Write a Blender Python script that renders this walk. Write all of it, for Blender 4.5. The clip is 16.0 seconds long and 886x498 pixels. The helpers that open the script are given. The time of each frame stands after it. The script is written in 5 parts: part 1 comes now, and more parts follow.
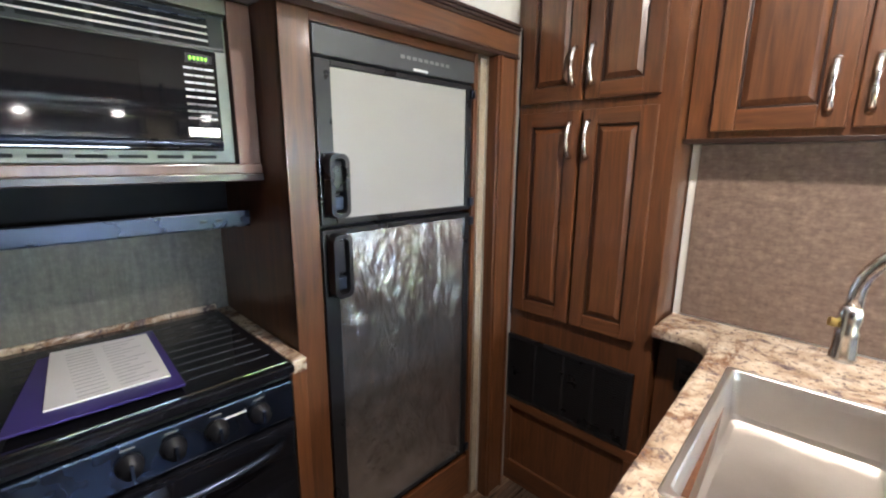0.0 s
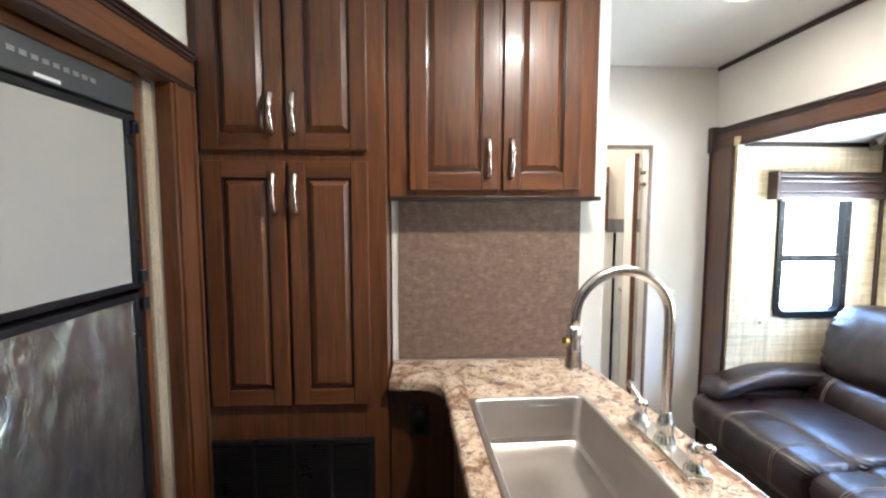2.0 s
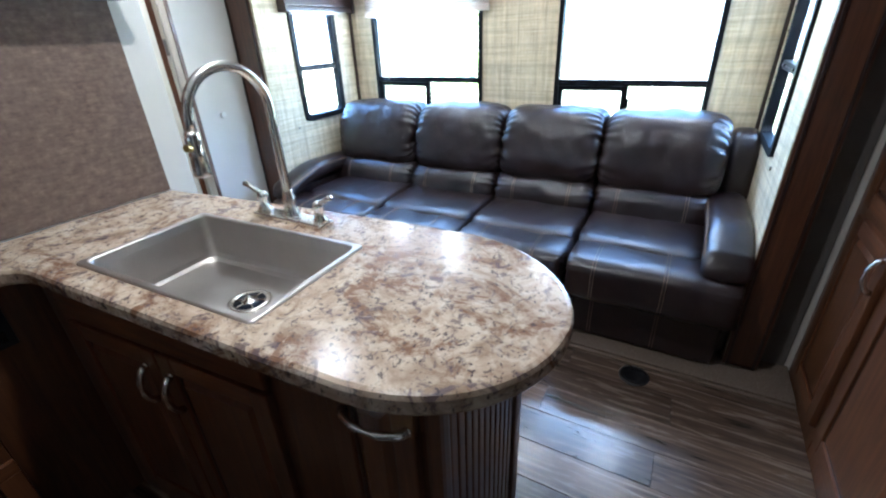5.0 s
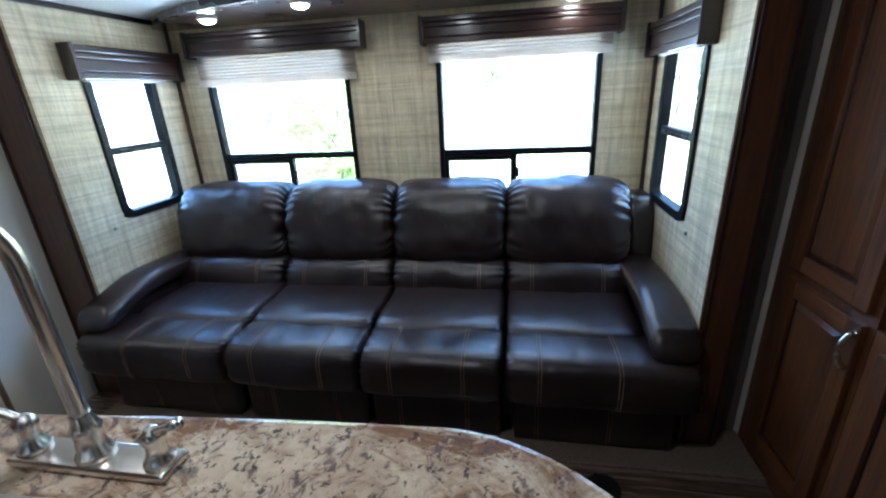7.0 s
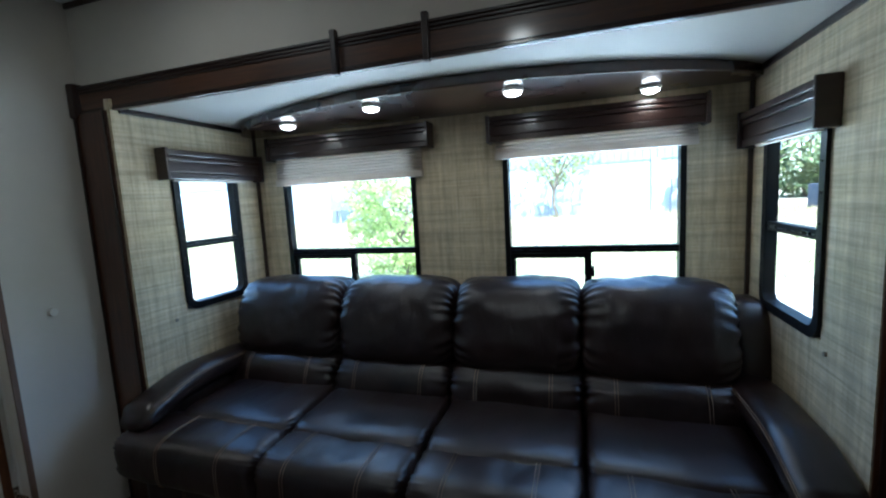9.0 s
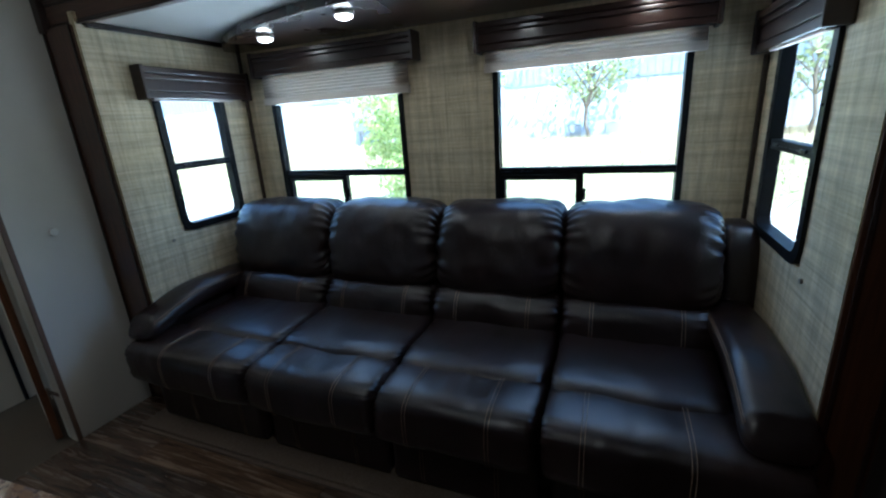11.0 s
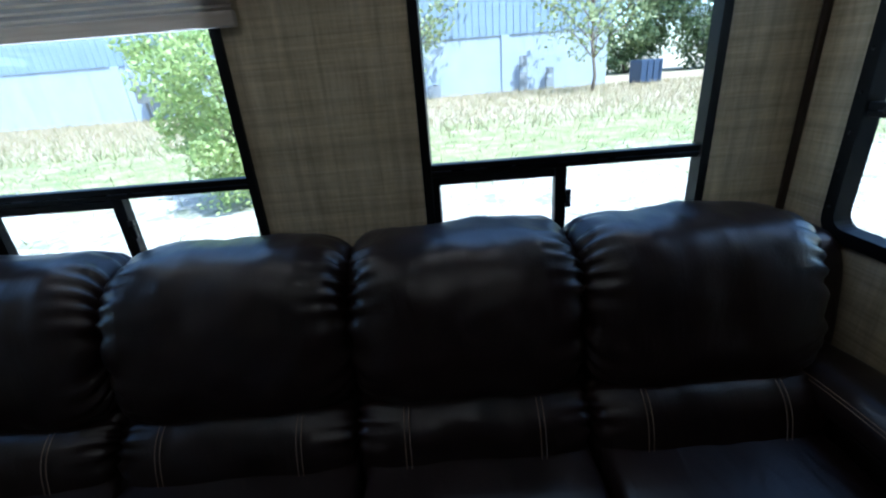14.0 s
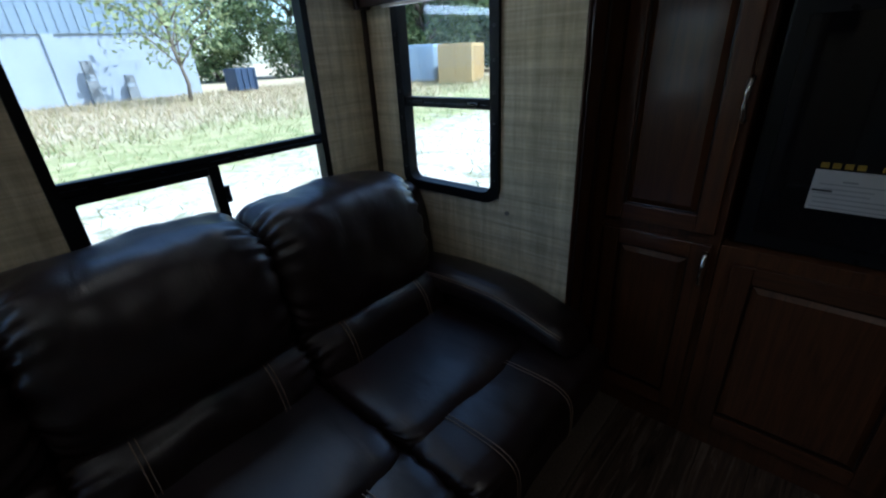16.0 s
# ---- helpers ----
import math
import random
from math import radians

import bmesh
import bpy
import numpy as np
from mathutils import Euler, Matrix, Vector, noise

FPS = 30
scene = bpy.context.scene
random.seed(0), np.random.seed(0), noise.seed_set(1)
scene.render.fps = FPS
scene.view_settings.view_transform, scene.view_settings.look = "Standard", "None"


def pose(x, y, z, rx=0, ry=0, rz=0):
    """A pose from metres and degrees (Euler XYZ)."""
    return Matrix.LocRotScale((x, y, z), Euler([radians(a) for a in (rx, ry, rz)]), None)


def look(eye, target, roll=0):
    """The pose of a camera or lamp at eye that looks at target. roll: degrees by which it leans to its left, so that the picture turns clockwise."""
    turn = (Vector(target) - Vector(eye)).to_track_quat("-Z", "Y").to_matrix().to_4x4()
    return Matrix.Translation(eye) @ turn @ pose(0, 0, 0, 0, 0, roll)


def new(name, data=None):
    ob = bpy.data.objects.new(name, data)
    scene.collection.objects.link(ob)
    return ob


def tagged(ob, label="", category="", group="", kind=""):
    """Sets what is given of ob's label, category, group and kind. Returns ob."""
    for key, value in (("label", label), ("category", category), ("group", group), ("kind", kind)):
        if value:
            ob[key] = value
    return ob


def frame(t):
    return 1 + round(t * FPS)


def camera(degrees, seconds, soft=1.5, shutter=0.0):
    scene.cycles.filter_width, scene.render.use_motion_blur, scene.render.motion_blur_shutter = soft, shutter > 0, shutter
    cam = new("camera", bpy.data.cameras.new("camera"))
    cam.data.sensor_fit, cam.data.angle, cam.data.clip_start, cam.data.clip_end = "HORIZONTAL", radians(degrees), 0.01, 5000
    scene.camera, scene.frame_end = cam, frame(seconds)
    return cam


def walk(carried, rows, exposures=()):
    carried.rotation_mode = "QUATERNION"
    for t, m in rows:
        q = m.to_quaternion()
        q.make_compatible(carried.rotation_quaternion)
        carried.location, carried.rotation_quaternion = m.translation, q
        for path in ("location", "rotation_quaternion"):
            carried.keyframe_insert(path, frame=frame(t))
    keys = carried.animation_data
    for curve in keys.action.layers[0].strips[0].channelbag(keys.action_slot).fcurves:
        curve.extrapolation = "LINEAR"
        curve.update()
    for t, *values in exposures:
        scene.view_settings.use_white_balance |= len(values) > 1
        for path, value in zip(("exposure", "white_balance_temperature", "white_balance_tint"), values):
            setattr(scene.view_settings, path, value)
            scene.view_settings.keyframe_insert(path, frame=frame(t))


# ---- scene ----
cam = camera(92.1, 16.0, soft=2.2, shutter=0.0)
PATH = [
    (0, (0.987, 1.14, 1.448), (-0.388, 2.532, 1.034), 0.4),
    (0.5, (0.872, 1.178, 1.443), (-0.168, 2.838, 1.038), 0.4),
    (1, (0.797, 1.181, 1.442), (0.117, 3.019, 1.046), 0.4),
    (1.5, (0.74, 1.166, 1.461), (0.436, 3.121, 1.167), 0.1),
    (2, (0.662, 1.209, 1.453), (0.76, 3.2, 1.289), 0.0),
    (2.5, (0.583, 1.233, 1.459), (1.065, 3.16, 1.225), -0.4),
    (3, (0.508, 1.223, 1.452), (1.225, 3.012, 0.918), -0.8),
    (3.5, (0.423, 1.209, 1.421), (1.32, 2.786, 0.58), -1.0),
    (4, (0.362, 1.2, 1.383), (1.42, 2.527, 0.324), -1.2),
    (4.5, (0.377, 1.185, 1.372), (1.666, 2.282, 0.307), -2.1),
    (5, (0.443, 1.194, 1.372), (1.996, 2.08, 0.476), -2.4),
    (5.2, (0.475, 1.209, 1.385), (2.127, 2.036, 0.618), -2.3),
    (7.3, (0.886, 1.56, 1.409), (2.729, 1.852, 0.688), -2.9),
    (7.5, (0.931, 1.573, 1.423), (2.772, 1.846, 0.69), -2.9),
    (8, (1.02, 1.531, 1.374), (2.936, 1.841, 0.89), -3.1),
    (8.5, (1.017, 1.555, 1.379), (2.948, 1.956, 1.048), -3.0),
    (9, (1.006, 1.558, 1.375), (2.893, 2.179, 1.138), -3.1),
    (9.2, (1.004, 1.559, 1.386), (2.862, 2.264, 1.154), -3.3),
    (11.3, (1.144, 1.367, 1.339), (2.912, 2.029, 0.678), -3.5),
    (11.5, (1.187, 1.375, 1.319), (3.002, 1.895, 0.659), -3.8),
    (12, (1.385, 1.442, 1.318), (3.211, 1.927, 0.662), -3.9),
    (12.5, (1.564, 1.566, 1.31), (3.38, 2.087, 0.656), -3.9),
    (13, (1.779, 1.728, 1.346), (3.552, 2.377, 0.685), -3.8),
    (13.5, (1.954, 1.825, 1.373), (3.78, 2.172, 0.634), -4.3),
    (14, (1.971, 1.887, 1.356), (3.817, 1.9, 0.587), -4.6),
    (14.5, (1.895, 1.969, 1.356), (3.694, 1.599, 0.564), -4.3),
    (15, (1.865, 2.056, 1.389), (3.52, 1.308, 0.551), -3.9),
    (15.5, (1.833, 2.074, 1.373), (3.307, 1.004, 0.548), -3.5),
    (16, (1.779, 2.045, 1.362), (3.005, 0.706, 0.523), -3.2),
]

EXPOSURES = [(0.0, 6.1, 5900, 13), (1.0, 6.05, 5950, 12), (1.5, 6.0, 5900, 12), (2.5, 5.6, 5650, 11), (3.5, 5.05, 5150, 8), (5.2, 5.25, 4950, 7), (7.5, 3.9, 5000, 4), (8.0, 3.7, 5000, 3), (9.0, 3.0, 5050, 2), (11.5, 2.75, 5050, 3), (12.5, 2.7, 5050, 4), (13.5, 2.2, 5050, 5), (14.5, 1.5, 5120, 5), (16.0, 1.47, 5230, 6)]
walk(cam, [(t, look(eye, target, roll)) for t, eye, target, roll in PATH], EXPOSURES)

# ---- sky, sun and lamps ----
SUN_EL, SUN_AZ = 58.0, 215.0
world = bpy.data.worlds.new("sky")
scene.world = world
world.use_nodes = True
wn = world.node_tree
wn.nodes.clear()
sky = wn.nodes.new("ShaderNodeTexSky")
sky.sky_type, sky.sun_disc = "NISHITA", False
sky.sun_elevation, sky.sun_rotation = radians(SUN_EL), radians(90 - SUN_AZ)
bg = wn.nodes.new("ShaderNodeBackground")
bg.inputs["Strength"].default_value = 0.15
wo = wn.nodes.new("ShaderNodeOutputWorld")
wn.links.new(sky.outputs[0], bg.inputs[0])
wn.links.new(bg.outputs[0], wo.inputs[0])
sun = new("sun", bpy.data.lights.new("sun", "SUN"))
sun.data.energy, sun.data.angle, sun.data.color = 3.6, radians(0.5), (1.0, 0.97, 0.93)
sd = Vector((math.cos(radians(SUN_AZ)) * math.cos(radians(SUN_EL)), math.sin(radians(SUN_AZ)) * math.cos(radians(SUN_EL)), math.sin(radians(SUN_EL))))
sun.matrix_world = look(sd * 50, (0, 0, 0))
CEIL_WATTS, SOFFIT_WATTS, WINDOW_WATTS = 0.34, 0.06, 0.30


def downlight_lamp(x, y, z, watts, r):
    lamp = new("downlight_glow", bpy.data.lights.new("downlight_glow", "AREA"))
    lamp.data.shape, lamp.data.size, lamp.data.energy, lamp.data.color = "DISK", 2 * r, watts, (1.0, 0.87, 0.70)
    lamp.location = (x, y, z)
    return lamp


def window_light(eye, target, width, watts):
    """Added lamp at the top of a window opening that stands in for skylight."""
    lamp = new("window_fill_lamp", bpy.data.lights.new("window_fill_lamp", "AREA"))
    lamp.data.shape, lamp.data.size, lamp.data.size_y, lamp.data.energy, lamp.data.color = "RECTANGLE", width, 0.035, watts, (0.72, 0.86, 1.0)
    lamp.matrix_world = look(eye, target)


# added fill lamps, tilted upwards so the slide ceiling brightens
window_light((3.188, 2.845, 1.474), (2.50, 2.845, 1.60), 0.80, WINDOW_WATTS)
window_light((3.188, 1.522, 1.528), (2.50, 1.522, 1.64), 0.78, WINDOW_WATTS)
window_light((2.818, 3.448, 1.505), (2.818, 2.90, 1.80), 0.36, WINDOW_WATTS * 0.16)
window_light((2.818, 0.872, 1.490), (2.818, 1.45, 1.80), 0.40, WINDOW_WATTS * 0.16)


# ---- materials ----
def nodes_of(name):
    m = bpy.data.materials.new(name)
    m.use_nodes = True
    nt = m.node_tree
    return m, nt, nt.nodes["Principled BSDF"]


def add(nt, kind, **values):
    n = nt.nodes.new(kind)
    for k, v in values.items():
        n.inputs[k].default_value = v
    return n


def coords(nt, scale=(1, 1, 1), kind="Object"):
    tc = nt.nodes.new("ShaderNodeTexCoord")
    mp = add(nt, "ShaderNodeMapping", Scale=scale)
    nt.links.new(tc.outputs[kind], mp.inputs["Vector"])
    return mp.outputs["Vector"]


def ramp(nt, fac, stops):
    r = nt.nodes.new("ShaderNodeValToRGB")
    while len(r.color_ramp.elements) < len(stops):
        r.color_ramp.elements.new(0.5)
    for e, (p, c) in zip(r.color_ramp.elements, stops):
        e.position, e.color = p, (*c, 1)
    nt.links.new(fac, r.inputs[0])
    return r.outputs["Color"]


def noise_tex(nt, vec, scale, detail=4, rough=0.6, dist=0.0):
    n = add(nt, "ShaderNodeTexNoise", Scale=scale, Detail=detail, Roughness=rough, Distortion=dist)
    nt.links.new(vec, n.inputs["Vector"])
    return n.outputs["Fac"]


def mixc(nt, fac, a, b, mode="MIX"):
    m = nt.nodes.new("ShaderNodeMix")
    m.data_type, m.blend_type = "RGBA", mode
    for sock, v in ((m.inputs[0], fac), (m.inputs[6], a), (m.inputs[7], b)):
        if isinstance(v, (int, float)):
            sock.default_value = v
        elif isinstance(v, tuple):
            sock.default_value = (*v, 1)
        else:
            nt.links.new(v, sock)
    return m.outputs[2]


def bump(nt, bsdf, height, strength, dist=0.002):
    b = add(nt, "ShaderNodeBump", Strength=strength, Distance=dist)
    nt.links.new(height, b.inputs["Height"])
    nt.links.new(b.outputs[0], bsdf.inputs["Normal"])


def span(nt, fac, lo, hi):
    r = nt.nodes.new("ShaderNodeMapRange")
    r.inputs[3].default_value, r.inputs[4].default_value = lo, hi
    nt.links.new(fac, r.inputs[0])
    return r.outputs[0]


def plain(name, base, rough=0.5, metal=0.0, var=0.15, scale=6.0, grain=60.0, bumps=0.1, spread=0.12, gloss=0.5):
    m, nt, b = nodes_of(name)
    v = coords(nt)
    big, fine = noise_tex(nt, v, scale, 3), noise_tex(nt, v, grain, 2)
    lo, hi = tuple(c * (1 - var) for c in base), tuple(min(1, c * (1 + var)) for c in base)
    col = ramp(nt, big, [(0.3, lo), (0.7, hi)])
    col = mixc(nt, 0.25, col, ramp(nt, fine, [(0.3, lo), (0.7, hi)]))
    nt.links.new(col, b.inputs["Base Color"])
    nt.links.new(span(nt, big, max(0.02, rough - spread), min(1, rough + spread)), b.inputs["Roughness"])
    b.inputs["Metallic"].default_value, b.inputs["Specular IOR Level"].default_value = metal, gloss
    if bumps:
        bump(nt, b, fine, bumps, 0.001)
    return m


def wood(name, dark, light, rough=0.34, axis=2, coat=0.36):
    """Stained grain that runs along one axis."""
    m, nt, b = nodes_of(name)
    sc = [26.0, 26.0, 26.0]
    sc[axis] = 1.8
    v = coords(nt, tuple(sc))
    g = noise_tex(nt, v, 1.6, 6, 0.65, 1.2)
    w = noise_tex(nt, coords(nt), 2.5, 3)
    pores = noise_tex(nt, v, 7.0, 2)
    info = nt.nodes.new("ShaderNodeObjectInfo")
    col = ramp(nt, g, [(0.25, dark), (0.75, light)])
    col = mixc(nt, span(nt, w, 0.0, 0.45), col, dark)
    tint = ramp(nt, info.outputs["Random"], [(0.0, (0.82, 0.82, 0.82)), (1.0, (1.15, 1.1, 1.05))])
    col = mixc(nt, 1.0, col, tint, "MULTIPLY")
    nt.links.new(col, b.inputs["Base Color"])
    nt.links.new(span(nt, w, rough - 0.06, rough + 0.12), b.inputs["Roughness"])
    b.inputs["Coat Weight"].default_value, b.inputs["Coat Roughness"].default_value = coat, 0.12
    bump(nt, b, pores, 0.08, 0.001)
    return m


def weave(name, a, b_, c, sx, sy, sz, rough=0.85, run=8.0, plaid=0.0):
    """Cloth-like wall covering with uneven threads both ways; plaid adds slubbed bands up and across."""
    m, nt, b = nodes_of(name)
    v1 = coords(nt, (sx, sx, run))
    v2 = coords(nt, (sy, sy, sz))
    up, across = noise_tex(nt, v1, 1.0, 5, 0.7), noise_tex(nt, v2, 1.0, 5, 0.7)
    wide = noise_tex(nt, coords(nt, (9, 9, 1.2)), 1.0, 3)
    mixed = mixc(nt, 0.5, up, across)
    col = ramp(nt, mixed, [(0.33, a), (0.5, b_), (0.66, c)])
    col = mixc(nt, span(nt, wide, 0.0, 0.5), col, tuple(0.8 * k for k in b_))
    if plaid:
        for scale in ((34, 34, 0.7), (0.7, 0.7, 40)):
            band = noise_tex(nt, coords(nt, scale), 1.0, 3, 0.6)
            col = mixc(nt, plaid, col, ramp(nt, band, [(0.36, (0.58, 0.56, 0.52)), (0.5, (1, 1, 1)), (0.64, (1.25, 1.25, 1.22))]), "MULTIPLY")
    nt.links.new(col, b.inputs["Base Color"])
    b.inputs["Roughness"].default_value = rough
    bump(nt, b, mixed, 0.25, 0.001)
    return m


def stone_laminate():
    """Printed stone pattern: pale pinkish cream ground, tan clouds, rust-brown drifts, plum-grey specks."""
    m, nt, b = nodes_of("speckled_laminate")
    v = coords(nt)
    big, mid, fine = noise_tex(nt, v, 11, 6, 0.66, 1.3), noise_tex(nt, v, 24, 6, 0.70, 1.2), noise_tex(nt, v, 80, 4, 0.65, 0.4)
    drift, veil = noise_tex(nt, coords(nt, (1.0, 0.55, 1.0)), 5.0, 7, 0.72, 1.8), noise_tex(nt, v, 19, 5, 0.66, 1.5)
    col = ramp(nt, big, [(0.34, (0.30, 0.20, 0.13)), (0.45, (0.46, 0.34, 0.24)), (0.55, (0.57, 0.44, 0.32)), (0.68, (0.66, 0.55, 0.43))])
    col = mixc(nt, ramp(nt, drift, [(0.49, (0, 0, 0)), (0.585, (0.9, 0.9, 0.9))]), col, (0.185, 0.088, 0.044))
    col = mixc(nt, ramp(nt, mid, [(0.39, (0.85, 0.85, 0.85)), (0.455, (0, 0, 0))]), col, (0.13, 0.092, 0.095))
    col = mixc(nt, ramp(nt, veil, [(0.54, (0, 0, 0)), (0.62, (0.65, 0.65, 0.65))]), col, (0.63, 0.505, 0.38))
    col = mixc(nt, ramp(nt, fine, [(0.36, (0.85, 0.85, 0.85)), (0.42, (0, 0, 0))]), col, (0.055, 0.042, 0.048))
    nt.links.new(col, b.inputs["Base Color"])
    nt.links.new(span(nt, mid, 0.13, 0.27), b.inputs["Roughness"])
    bump(nt, b, mid, 0.06, 0.0006)
    return m


def leather():
    """Dark brown hide with a waxy sheen: pore grain, fine drawn puckers front to back, soft dimples and rubbed patches."""
    m, nt, b = nodes_of("brown_leather")
    v = coords(nt)
    vo = add(nt, "ShaderNodeTexVoronoi", Scale=240.0)
    nt.links.new(v, vo.inputs["Vector"])
    worn, scuff = noise_tex(nt, v, 5.0, 4), noise_tex(nt, v, 26.0, 4)
    col = ramp(nt, worn, [(0.3, (0.0085, 0.0047, 0.0047)), (0.72, (0.027, 0.0145, 0.0135))])
    col = mixc(nt, ramp(nt, scuff, [(0.60, (0, 0, 0)), (0.78, (0.5, 0.5, 0.5))]), col, (0.045, 0.024, 0.019))
    nt.links.new(col, b.inputs["Base Color"])
    nt.links.new(span(nt, mixc(nt, 0.45, worn, scuff), 0.25, 0.42), b.inputs["Roughness"])
    b.inputs["Specular IOR Level"].default_value = 0.64
    b1 = add(nt, "ShaderNodeBump", Strength=0.25, Distance=0.001)
    nt.links.new(vo.outputs["Distance"], b1.inputs["Height"])
    pucker, dimple = noise_tex(nt, coords(nt, (7.0, 20.0, 7.0)), 1.0, 2, 0.45, 0.7), noise_tex(nt, v, 6.0, 2, 0.4, 0.6)
    b2 = add(nt, "ShaderNodeBump", Strength=0.42, Distance=0.010)
    nt.links.new(mixc(nt, 0.45, pucker, dimple), b2.inputs["Height"])
    nt.links.new(b1.outputs[0], b2.inputs["Normal"])
    nt.links.new(b2.outputs[0], b.inputs["Normal"])
    return m


def pane_glass():
    m, nt, b = nodes_of("clear_glass")
    tr, gl, fr, mx = nt.nodes.new("ShaderNodeBsdfTransparent"), nt.nodes.new("ShaderNodeBsdfGlossy"), nt.nodes.new("ShaderNodeLayerWeight"), nt.nodes.new("ShaderNodeMixShader")
    tr.inputs[0].default_value = (0.95, 0.98, 0.98, 1)
    gl.inputs["Roughness"].default_value = 0.02
    pw = nt.nodes.new("ShaderNodeMath")
    pw.operation = "POWER"
    pw.inputs[1].default_value = 4.0
    nt.links.new(fr.outputs["Facing"], pw.inputs[0])
    nt.links.new(span(nt, pw.outputs[0], 0.04, 0.7), mx.inputs[0])
    nt.links.new(tr.outputs[0], mx.inputs[1])
    nt.links.new(gl.outputs[0], mx.inputs[2])
    nt.links.new(mx.outputs[0], nt.nodes["Material Output"].inputs[0])
    return m


def glow(name, colour, strength):
    m, nt, b = nodes_of(name)
    b.inputs["Base Color"].default_value = (*colour, 1)
    b.inputs["Emission Color"].default_value = (*colour, 1)
    b.inputs["Emission Strength"].default_value = strength
    return m


def plank_floor():
    m, nt, b = nodes_of("weathered_plank")
    tc = nt.nodes.new("ShaderNodeTexCoord")
    info = nt.nodes.new("ShaderNodeObjectInfo")
    va = nt.nodes.new("ShaderNodeVectorMath")
    va.operation = "ADD"
    sc = nt.nodes.new("ShaderNodeVectorMath")
    sc.operation = "SCALE"
    nt.links.new(info.outputs["Location"], sc.inputs[0])
    sc.inputs["Scale"].default_value = 3.7
    nt.links.new(tc.outputs["Object"], va.inputs[0])
    nt.links.new(sc.outputs[0], va.inputs[1])
    mp = add(nt, "ShaderNodeMapping", Scale=(30, 2.2, 30))
    nt.links.new(va.outputs[0], mp.inputs["Vector"])
    g, w = noise_tex(nt, mp.outputs[0], 1.3, 6, 0.65, 0.8), noise_tex(nt, va.outputs[0], 3.0, 3)
    col = ramp(nt, g, [(0.34, (0.028, 0.018, 0.012)), (0.5, (0.125, 0.08, 0.052)), (0.66, (0.27, 0.19, 0.135))])
    tint = ramp(nt, info.outputs["Random"], [(0.0, (0.55, 0.55, 0.57)), (0.55, (0.95, 0.96, 1.0)), (1.0, (1.35, 1.22, 1.05))])
    col = mixc(nt, 1.0, col, tint, "MULTIPLY")
    col = mixc(nt, span(nt, w, 0.0, 0.4), col, (0.07, 0.05, 0.04))
    nt.links.new(col, b.inputs["Base Color"])
    nt.links.new(span(nt, g, 0.16, 0.36), b.inputs["Roughness"])
    b.inputs["Coat Weight"].default_value, b.inputs["Coat Roughness"].default_value = 0.6, 0.22
    bump(nt, b, g, 0.12, 0.001)
    return m


def film():
    """Mirror-like dark panel under loose protective film."""
    m, nt, b = nodes_of("filmed_black_panel")
    big = noise_tex(nt, coords(nt), 7.0, 4, 0.6, 1.5)
    creases = noise_tex(nt, coords(nt, (1.0, 1.0, 0.55)), 15.0, 5, 0.66, 2.2)
    nt.links.new(ramp(nt, big, [(0.3, (0.34, 0.335, 0.34)), (0.7, (0.62, 0.61, 0.62))]), b.inputs["Base Color"])
    b.inputs["Metallic"].default_value = 0.9
    nt.links.new(span(nt, big, 0.06, 0.22), b.inputs["Roughness"])
    b.inputs["Coat Weight"].default_value, b.inputs["Coat Roughness"].default_value = 0.8, 0.08
    b1 = add(nt, "ShaderNodeBump", Strength=0.46, Distance=0.014)
    nt.links.new(creases, b1.inputs["Height"])
    nt.links.new(b1.outputs[0], b.inputs["Normal"])
    nt.links.new(b1.outputs[0], b.inputs["Coat Normal"])
    return m


